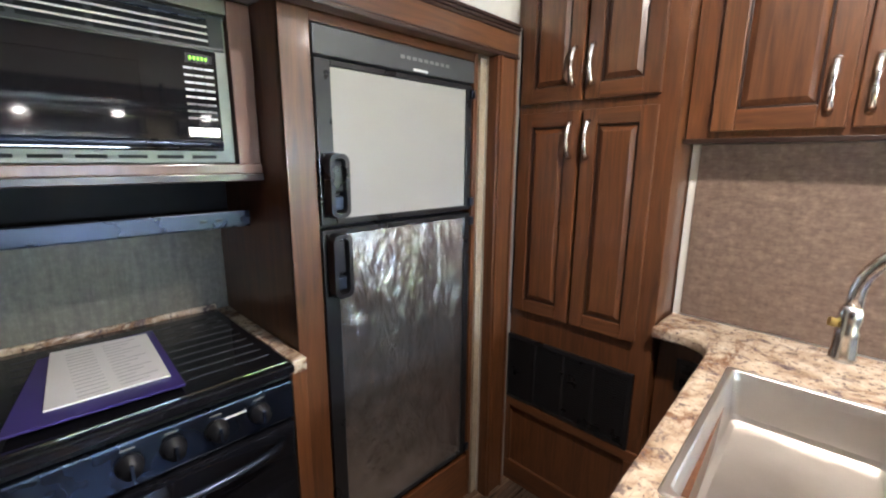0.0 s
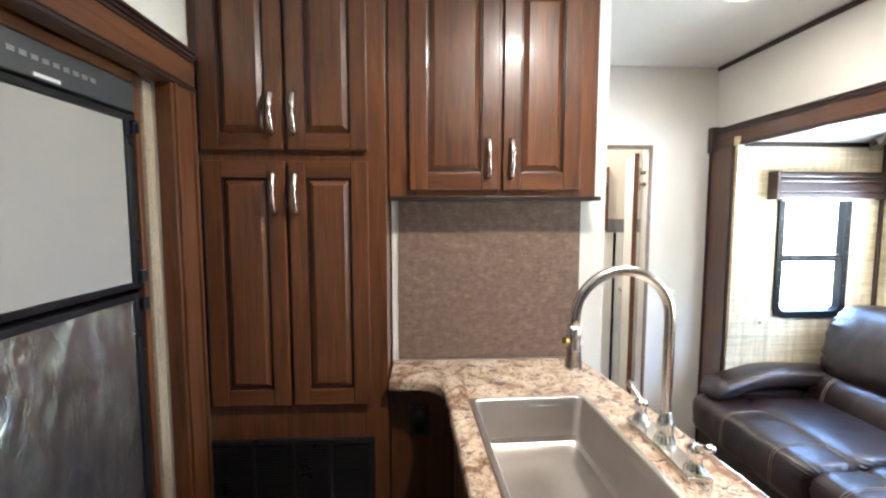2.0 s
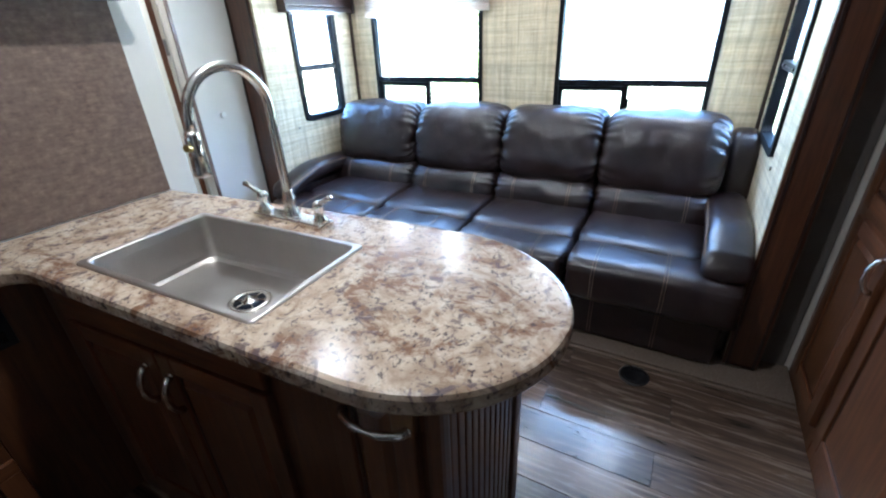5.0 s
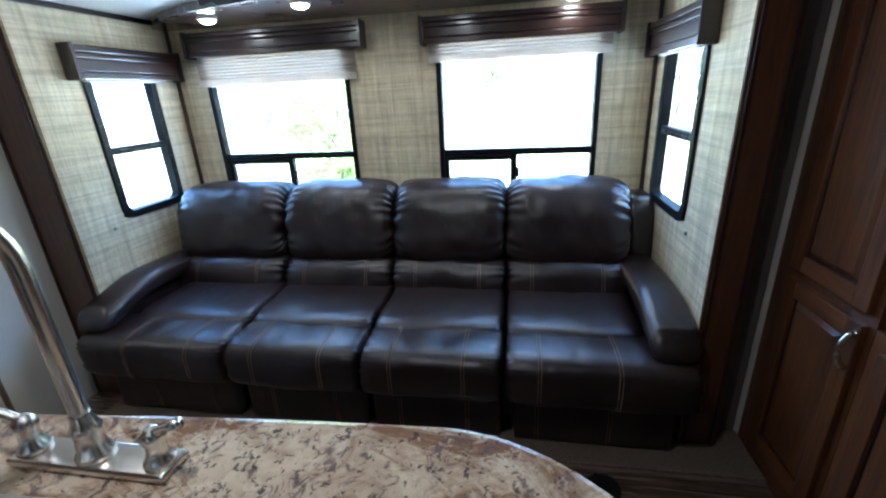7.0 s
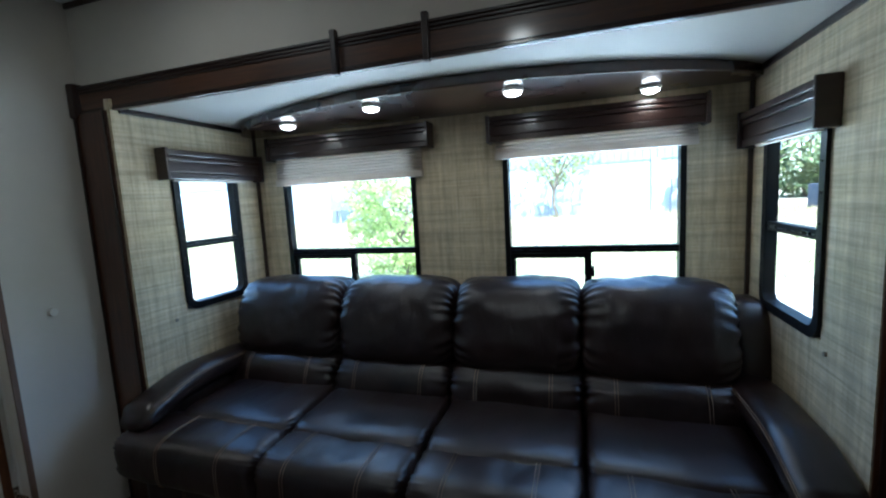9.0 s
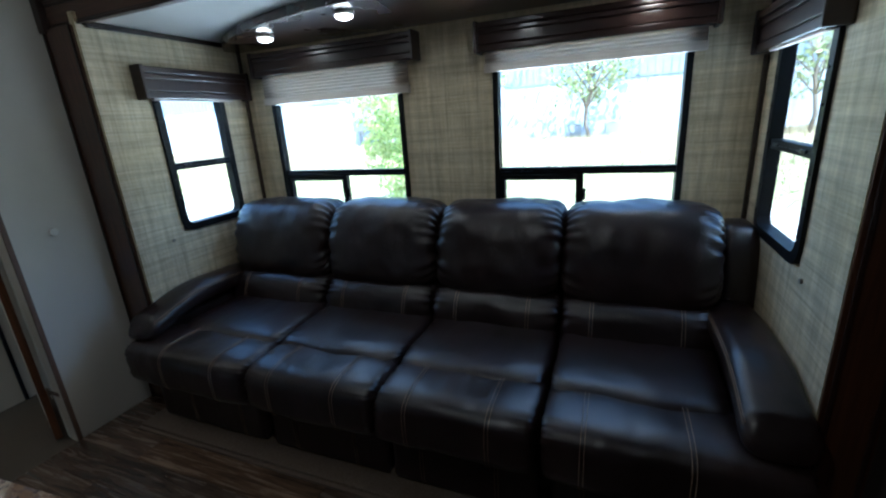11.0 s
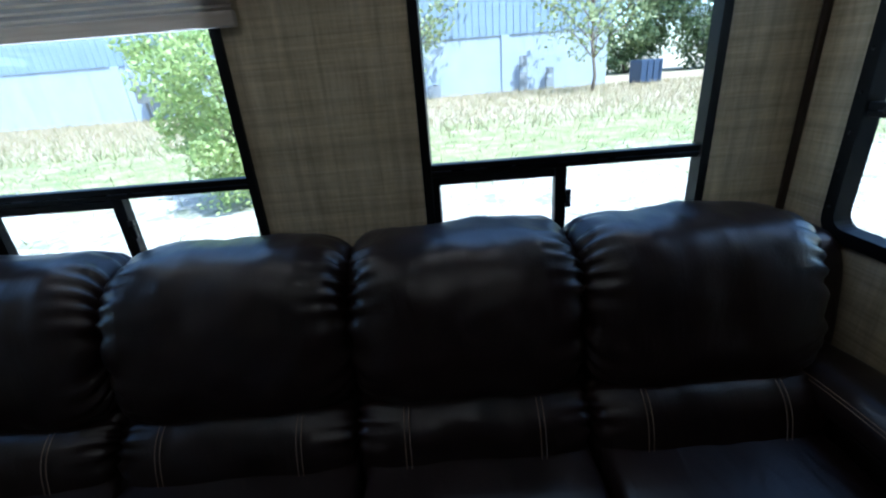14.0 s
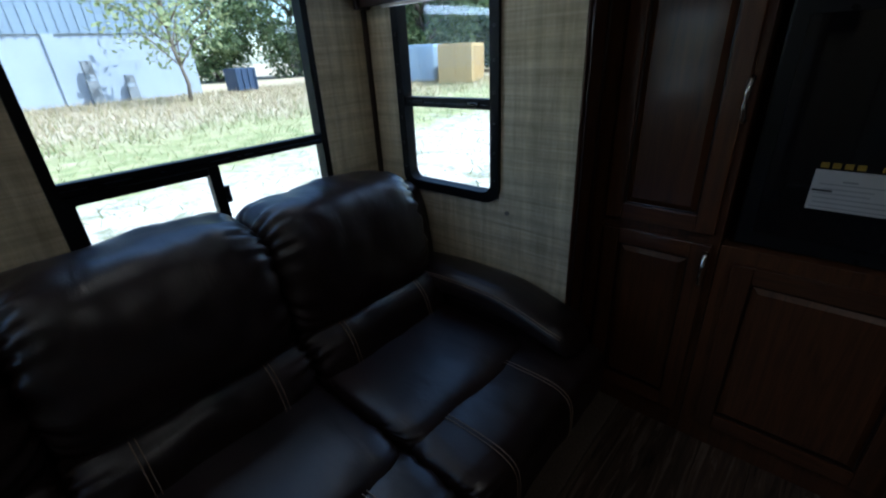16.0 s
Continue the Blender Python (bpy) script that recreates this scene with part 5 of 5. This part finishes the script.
fire = thing("electric_fireplace", (1.45, 0.45, 0.785), "black glass electric fireplace in the media wall", "fireplace")
part("casing", block((0.95, 0.302, 0.784), (1.92, 0.565, 1.44), 0.006), BLACK, fire)
part("glass", block((0.99, 0.565, 0.83), (1.88, 0.572, 1.40), 0.002), GLOSSBLACK, fire)
sheet = thing("instruction_sheet", (1.70, 0.574, 0.92), "white printed instruction sheet stuck on the fireplace glass", "paper")
ps = part("sheet", block((1.53, 0.5725, 0.925), (1.78, 0.5745, 1.032)), PAPER, sheet)
for k, (x0, x1) in enumerate(((1.55, 1.772), (1.55, 1.768), (1.60, 1.77), (1.66, 1.772), (1.655, 1.755), (1.55, 1.765))):
    part("text_bar", block((x0, 0.5745, 0.932 + 0.0125 * k), (x1, 0.575, 0.9345 + 0.0125 * k)), INK, ps)
part("heading_bar", block((1.735, 0.5745, 0.975), (1.776, 0.5751, 0.980)), BLACK, ps, "short black heading bar")
part("drawing", block((1.69, 0.5745, 1.002), (1.72, 0.5751, 1.007)), INK, ps, "small grey line drawing")
part("picture", block((1.54, 0.5745, 0.945), (1.625, 0.5748, 1.008)), LABELGREY, ps, "pale grey printed picture")
for k in (0, 1, 2, 3, 5):
    part("mark", block((1.756 - 0.0235 * k, 0.5725, 1.037), (1.773 - 0.0235 * k, 0.5745, 1.051)), YELLOW, ps, "yellow printed mark")

# ---- floor fittings ----
structure("slide_threshold", block((2.160, 0.605, 0.0), (2.41, 3.48, 0.024), 0.006), CARPET, "brown carpeted ramp at the edge of the slide", "trim")
structure("threshold_lip", block((2.142, 0.605, 0.0), (2.159, 3.48, 0.014), 0.004), wood("lip_wood", (0.10, 0.07, 0.05), (0.22, 0.16, 0.11), 0.5, 1), "thin wooden lip along the carpet", "trim")
for y in (1.187, 1.83):
    v = thing("floor_register", (2.085, y, 0.0), "round black floor heating register", "floor vent", "floor registers")
    rim = part("rim", lathe(bmesh.new(), (2.075, y, 0.0), [(0.062, 0.0), (0.062, 0.004), (0.052, 0.007), (0.046, 0.003)], 28), BLACK, v, "", True)
    for k in range(7):
        o = -0.030 + 0.010 * k
        h = math.sqrt(0.042 ** 2 - o * o)
        part("fin", block((2.075 + o - 0.002, y - h, 0.003), (2.075 + o + 0.002, y + h, 0.007)), BLACK, rim)

# ---- bathroom beyond the doorway ----
structure("doorway_trim", cut_wall(Face((0, Y_DOOR - 0.001, 0), (1, 0, 0), (0, -1, 0)), 1.585, 2.018, 0, 1.853, -0.010, [(1.60, 2.0, -0.1, 1.835)]), wood("door_casing", (0.10, 0.06, 0.04), (0.22, 0.14, 0.10), 0.45), "thin brown casing round the doorway", "trim")
structure("wall_bath_back", block((0.9, 4.40, 0), (2.46, 4.45, Z_CEIL)), CREAM, "plain white bathroom wall", "wall")
structure("wall_bath_side", block((2.42, 3.75, 0), (2.46, 4.398, Z_CEIL)), CREAM, "plain white bathroom wall", "wall")
structure("wall_bath_other", block((0.9, 3.75, 0), (0.94, 4.398, Z_CEIL)), CREAM, "plain white bathroom wall", "wall")
structure("ceiling_bath", block((0.9, 3.75, Z_CEIL), (2.46, 4.45, Z_CEIL + 0.04)), WHITE, "white bathroom ceiling", "ceiling")
# added lamp, hidden above the doorway, that brightens the bathroom
downlight(1.6, 4.1, Z_CEIL, 0.075, CEIL_WATTS * 0.9, "ceiling downlights", "round white downlight added out of view to light the bathroom")
structure("door_jamb", block((2.001, Y_DOOR + 0.001, 0.0), (2.016, 3.775, 1.834)), TRIMWHITE, "pale inner face of the door jamb", "trim")
HINGE = radians(71)
FDL = Face((1.985, 3.782, 0), (math.cos(HINGE), math.sin(HINGE), 0), (-math.sin(HINGE), math.cos(HINGE), 0))
bd = thing("door_1", (1.985, 3.782, 0.01), "white bathroom door with a brown edge, standing wide open inwards", "door", kind="structure")
part("leaf", FDL.block(0.006, 0.40, 0.0, 0.026, 0.01, 1.82, 0.002), TRIMWHITE, bd)
part("edge_band", FDL.block(-0.001, 0.0058, -0.001, 0.027, 0.01, 1.82, 0.001), CHERRY, bd, "brown wooden edge")
for z in (0.25, 1.63, 1.70):
    hg = part("hinge", rod(bmesh.new(), (1.992, 3.779, z - 0.03), (1.992, 3.779, z + 0.03), 0.006, 10), CHROME, bd)
    part("hinge_leaf", block((1.9975, 3.715, z - 0.012), (2.0005, 3.779, z + 0.012), 0.001), CHROME, hg)
mc = thing("mirror_cabinet", (2.0, 4.40, 1.33), "brown-framed bathroom cabinet with dark glass", "mirror")
FBK = Face((0, 4.40, 0), (1, 0, 0), (0, -1, 0))
part("case", FBK.block(1.80, 2.056, 0.0, 0.05, 1.335, 1.80, 0.004), CHERRY, mc)
part("mirror", FBK.block(1.82, 2.03, 0.05, 0.054, 1.36, 1.52), plain("dark_mirror", (0.18, 0.22, 0.24), 0.06, 1.0, 0.02, 4, 30, 0.0, 0.01), mc)
part("shelf_front", FBK.block(1.82, 2.03, 0.05, 0.056, 1.525, 1.60, 0.002), plain("tan_board", (0.30, 0.22, 0.15), 0.5), mc)
part("valance", FBK.block(1.81, 2.045, 0.05, 0.062, 1.605, 1.66, 0.003), DARKWOOD, mc)
part("panel", FBK.block(1.82, 2.03, 0.05, 0.056, 1.67, 1.76, 0.002), TRIMWHITE, mc)
structure("bath_backsplash", FBK.block(2.058, 2.41, 0.0, 0.01, 1.315, 1.415), plain("grey_tile", (0.20, 0.20, 0.21), 0.4), "grey band on the bathroom wall", "backsplash")
sh = thing("shower_door", (2.1, 4.38, 0.0), "white shower panel with a dark edge and chrome knob", "shower door")
part("panel", FBK.block(1.90, 2.113, 0.002, 0.02, 0.0, 1.31, 0.003), TRIMWHITE, sh)
part("edge_strip", FBK.block(2.114, 2.13, 0.002, 0.026, 0.0, 1.31, 0.003), DARKSTEEL, sh)
part("leaf", FBK.block(2.131, 2.40, 0.002, 0.016, 0.0, 1.31, 0.003), WHITE, sh)
part("knob", lathe(bmesh.new(), (2.185, 4.372, 0.86), [(0.004, 0), (0.024, 0.01), (0.026, 0.026), (0.012, 0.038)], 18), CHROME, sh, "", True)

# ---- outdoors ----
ZG = -0.95
bm = bmesh.new()
bmesh.ops.create_grid(bm, x_segments=40, y_segments=40, size=400, matrix=Matrix.Translation((150, 0, ZG)))
structure("ground", bm, GROUND, "sunlit gravel yard turning to rough weeds", "ground")


def warehouse():
    w = thing("warehouse", (44, 20, ZG), "long warehouse with white lower walls and blue-grey metal siding", "building")
    part("lower_wall", block((44, -14, ZG), (70, 70, 3.85)), BLOCKWHITE, w)
    part("upper_wall", block((43.9, -14.2, 3.85), (70, 70, 11.0)), METALBLUE, w, "blue-grey ribbed siding")
    bm = bmesh.new()
    for k in range(140):
        cube(bm, (43.82, -14.1 + 0.6 * k, 3.85), (43.9, -13.95 + 0.6 * k, 11.0))
    part("siding_ribs", bm, METALBLUE, w)
    part("roof", block((43.6, -14.6, 11.0), (70, 70.3, 11.5)), METALBLUE, w)
    for y in (-4.8, 3.5, 12, 21, 30):
        part("pilaster", block((43.8, y - 0.35, ZG), (44, y + 0.35, 3.85), 0.02), BLOCKWHITE, w)
    for y, h in ((-6.3, 3.0), (-8.7, 1.9)):
        b = part("utility_frame", block((43.2, y - 0.35, ZG), (43.7, y + 0.35, ZG + h * 0.55), 0.03), CONCRETE, w)
        for d in (-0.3, 0.3):
            rodm = rod(bmesh.new(), (43.4, y + d, ZG), (43.4, y + d, ZG + h), 0.05, 8)
            part("upright", rodm, CONCRETE, b)
        part("meter_box", block((43.2, y - 0.3, ZG + h * 0.7), (43.6, y + 0.3, ZG + h), 0.03), CONCRETE, b)
    return w


warehouse()
for y in (5.0, 1.8):
    b = thing("air_conditioner", (42.6, y, ZG), "grey outdoor air-conditioning unit by the warehouse wall", "air conditioner", "outdoor units")
    part("casing", block((42.2, y - 0.6, ZG), (43.0, y + 0.6, ZG + 1.1), 0.05), CONCRETE, b)
    part("fan_grille", lathe(bmesh.new(), (42.6, y, ZG + 1.1), [(0.32, 0.0), (0.32, 0.05), (0.1, 0.07)], 16), BLACK, b)
tank = thing("storage_tank", (42, 26, ZG), "pale upright storage tank on a stand", "tank")
part("shell", lathe(bmesh.new(), (42, 26, ZG + 1.6), [(1.5, 0), (1.5, 3.4), (1.2, 3.9), (0.3, 4.2)], 24), BLOCKWHITE, tank, "", True)
for a in (0, 90, 180, 270):
    part("leg", rod(bmesh.new(), (42 + math.cos(radians(a)), 26 + math.sin(radians(a)), ZG), (42 + math.cos(radians(a)), 26 + math.sin(radians(a)), ZG + 1.6), 0.12, 8), CONCRETE, tank)
dmp = thing("dumpster", (41, -16.4, ZG), "blue steel waste container beside the warehouse", "dumpster")
part("box", block((40, -17.2, ZG + 0.1), (42.2, -15.4, ZG + 1.9), 0.06), DUMPBLUE, dmp)
for k in range(4):
    part("rib", block((39.9, -17.1 + 0.52 * k, ZG + 0.2), (40, -16.98 + 0.52 * k, ZG + 1.8)), DUMPBLUE, dmp)


def container(x, y, turn, size, mat, label):
    c = thing("shipping_container", (0, 0, 0), label, "container", "containers")
    part("shell", block((-size[0] / 2, -size[1] / 2, 0.12), (size[0] / 2, size[1] / 2, size[2]), 0.04), mat, c)
    n = int(size[0] / 0.55)
    for k in range(n):
        u = -size[0] / 2 + 0.25 + 0.55 * k
        part("corrugation", block((u, -size[1] / 2 - 0.06, 0.3), (u + 0.26, -size[1] / 2, size[2] - 0.18), 0.02), mat, c)
        part("corrugation", block((u, size[1] / 2, 0.3), (u + 0.26, size[1] / 2 + 0.06, size[2] - 0.18), 0.02), mat, c)
    for s in (-1, 1):
        part("door_leaf", block((size[0] / 2, s * size[1] / 4 - size[1] / 4 + 0.05, 0.25), (size[0] / 2 + 0.05, s * size[1] / 4 + size[1] / 4 - 0.05, size[2] - 0.12), 0.02), mat, c)
    c.matrix_basis = pose(x, y, ZG, 0, 0, turn)
    return c


container(25.3, -27.2, 118, (6.0, 2.6, 2.8), CONTYELLOW, "faded yellow corrugated shipping container")
container(29.2, -27.0, 118, (3.4, 2.4, 2.9), siding("pale_blue_steel", (0.40, 0.50, 0.60)), "pale blue corrugated shipping container")


def leaves(count, spots, size, seed):
    """Many small bent leaves round the given spots (x, y, z, radius)."""
    rg = np.random.default_rng(seed)
    which = rg.integers(0, len(spots), count)
    sp = np.array(spots)[which]
    d = rg.normal(size=(count, 3))
    d /= np.linalg.norm(d, axis=1)[:, None]
    c = sp[:, :3] + d * (sp[:, 3] * rg.uniform(0.25, 1.0, count) ** 0.5)[:, None] * np.array([1, 1, 0.8])
    a = rg.normal(size=(count, 3))
    a /= np.linalg.norm(a, axis=1)[:, None]
    b = np.cross(a, rg.normal(size=(count, 3)))
    b /= np.linalg.norm(b, axis=1)[:, None]
    s = (size * rg.uniform(0.6, 1.4, count))[:, None]
    v = np.empty((count, 4, 3))
    v[:, 0], v[:, 1], v[:, 2], v[:, 3] = c - a * s, c + b * s * 0.5, c + a * s, c - b * s * 0.5
    return v.reshape(-1, 3), np.arange(count * 4).reshape(-1, 4)


def mesh_part(name, verts, faces, mat, parent, label=""):
    me = bpy.data.meshes.new(name)
    me.from_pydata((verts - np.array(base_of(parent))).tolist(), [], faces.tolist())
    me.materials.append(mat)
    ob = new(name, me)
    ob.parent = parent
    return tagged(ob, label)


def tree(x, y, height, spread, count, leaf, seed, mat, label, low=0.3, trunk=0.12, lobes=9, name="tree"):
    t = thing(name, (x, y, ZG), label, "tree" if name == "tree" else "bush")
    rg = random.Random(seed)
    top = Vector((x, y, ZG + height * 0.85))
    pts = [Vector((x, y, ZG)).lerp(top, k / 7) + Vector((rg.uniform(-1, 1), rg.uniform(-1, 1), 0)) * 0.04 * height * (k > 0) for k in range(8)]
    tr = part("trunk", tube(bmesh.new(), pts, lambda q: trunk * (1 - 0.75 * q), 9), BARK, t, "", True)
    spots = []
    for k in range(lobes):
        f = low + (1 - low) * (k + 0.5) / lobes
        ang = 2.4 * k + rg.uniform(-0.4, 0.4)
        rr = spread * (0.45 + 0.55 * math.sin(math.pi * min(1, 0.25 + 0.75 * (1 - f) / (1 - low)))) * rg.uniform(0.6, 1.0)
        tip = Vector((x + rr * math.cos(ang), y + rr * math.sin(ang), ZG + height * min(0.97, f + 0.06)))
        root = pts[min(7, int(f * 7 * 0.8))]
        part("limb", tube(bmesh.new(), [root, root.lerp(tip, 0.5) + Vector((0, 0, 0.05 * height)), tip], lambda q: trunk * 0.4 * (1 - 0.8 * q), 6), BARK, tr, "", True)
        for q in (0.55, 0.85, 1.08):
            p = root.lerp(tip, q)
            spots.append((p.x + rg.uniform(-0.1, 0.1) * spread, p.y + rg.uniform(-0.1, 0.1) * spread, p.z + rg.uniform(-0.05, 0.08) * height, spread * rg.uniform(0.20, 0.42)))
    v, f = leaves(count, spots, leaf, seed)
    mesh_part("crown", v, f, mat, t)
    return t


tree(10.9, 5.75, 3.9, 1.7, 16000, 0.055, 3, LEAF, "bright green leafy bush growing in the gravel", 0.06, 0.05, 20, "bush")
tree(40.5, 3.6, 9.8, 4.8, 1300, 0.23, 5, LEAFPALE, "young tree with sparse leaves by the warehouse", 0.34, 0.17, 15)
tree(36.0, -10.0, 9.4, 4.8, 1300, 0.22, 6, LEAFPALE, "young tree with sparse leaves by the warehouse", 0.30, 0.14, 15)
for k, (x, y, h, s) in enumerate(((68, -26, 16, 9), (64, -36, 17, 9.5), (56, -44, 16, 9), (50, -53, 15, 9), (41, -57, 14, 8.5), (33, -63, 14, 8), (37, -35, 12, 6.5), (33, -43, 12, 6.5), (26, -46, 12, 6), (24, 66, 12, 6), (36, 74, 13, 7), (52, 82, 13, 7))):
    tree(x, y, h, s, 12000, 0.30, 20 + k, LEAFDARK, "large shady tree at the edge of the yard", 0.05, 0.35, 20)
pole = thing("utility_pole", (26, -33.5, ZG), "grey utility pole beside the yard", "pole")
part("shaft", rod(bmesh.new(), (26, -33.5, ZG), (26, -33.3, 9), 0.16, 12, 0.11), BARK, pole)
rg = np.random.default_rng(9)
n = 75000
gx, gy = rg.uniform(6.0, 43.5, n), rg.uniform(-34, 52, n)
patchy = np.sin(1.3 * gx + 0.7 * gy) * np.sin(0.9 * gy - 0.5 * gx) > 0.15
keep = rg.uniform(0, 1, n) < np.where(gx < 12, 0.45 * patchy, np.clip((gx - 10) / 5, 0.12, 1))
gx, gy = gx[keep], gy[keep]
n = len(gx)
hh, ww, an = rg.uniform(0.06, 0.26, n) * np.where(gx > 19, 2.0, 1.0), rg.uniform(0.006, 0.02, n) * np.where(gx > 19, 1.6, 1.0), rg.uniform(0, math.pi, n)
v = np.empty((n, 3, 3))
v[:, 0] = np.stack([gx - ww * np.cos(an), gy - ww * np.sin(an), np.full(n, ZG)], 1)
v[:, 1] = np.stack([gx + ww * np.cos(an), gy + ww * np.sin(an), np.full(n, ZG)], 1)
v[:, 2] = np.stack([gx + rg.normal(0, 0.16, n), gy + rg.normal(0, 0.16, n), ZG + hh], 1)
near = gx + rg.normal(0, 4.5, n) < 20.5
for name, pick, mat, label in (("weeds", ~near, STRAW, "tall dry weeds in the yard"), ("grass", near, GRASS, "rough green grass along the gravel")):
    w = v[pick]
    me = bpy.data.meshes.new(name)
    me.from_pydata(w.reshape(-1, 3).tolist(), [], np.arange(3 * len(w)).reshape(-1, 3).tolist())
    me.materials.append(mat)
    tagged(new(name, me), label, name, kind="stuff")

rs = np.random.default_rng(12)
n = 5000
sx, sy, sr = 4.6 + 9.5 * rs.uniform(0, 1, n) ** 1.4, rs.uniform(-13, 15, n), 0.012 + 0.05 * rs.uniform(0, 1, n) ** 3
ax = np.array([(1, 0, 0), (-1, 0, 0), (0, 1, 0), (0, -1, 0), (0, 0, 0.7), (0, 0, -0.4)])
v = np.stack([sx, sy, np.full(n, ZG)], 1)[:, None, :] + sr[:, None, None] * (ax[None] + rs.normal(0, 0.22, (n, 6, 3)))
tri = np.array([(0, 2, 4), (2, 1, 4), (1, 3, 4), (3, 0, 4), (2, 0, 5), (1, 2, 5), (3, 1, 5), (0, 3, 5)])
me = bpy.data.meshes.new("gravel_stones")
me.from_pydata(v.reshape(-1, 3).tolist(), [], (tri[None] + 6 * np.arange(n)[:, None, None]).reshape(-1, 3).tolist())
me.materials.append(plain("pale_stone", (0.40, 0.375, 0.34), 0.9, 0, 0.3, 3.0, 40))
tagged(new("gravel_stones", me), "loose pale stones lying on the gravel yard", "gravel", kind="stuff")

# ---- floor planks ----
PW = 0.152
lengths = {}
for r in range(17):
    x0 = -0.12 + PW * r
    x1 = min(x0 + PW - 0.0012, 2.39)
    if x1 - x0 < 0.02:
        break
    y = -1.0 + (r * 0.43) % 0.9 - 0.9
    while y < 3.69:
        a, b = max(y, -1.0), min(y + 0.914 - 0.0012, 3.695)
        if b - a > 0.03:
            key = (round(x1 - x0, 3), round(b - a, 3))
            if key not in lengths:
                bm = block((0, 0, -0.006), (x1 - x0, b - a, 0.0), 0.0012, 1)
                me = bpy.data.meshes.new("plank")
                bm.to_mesh(me)
                bm.free()
                me.materials.append(PLANK)
                lengths[key] = me
            p = new("plank", lengths[key])
            p.location, p.parent = (x0, a, 0.0), floor
        y += 0.914
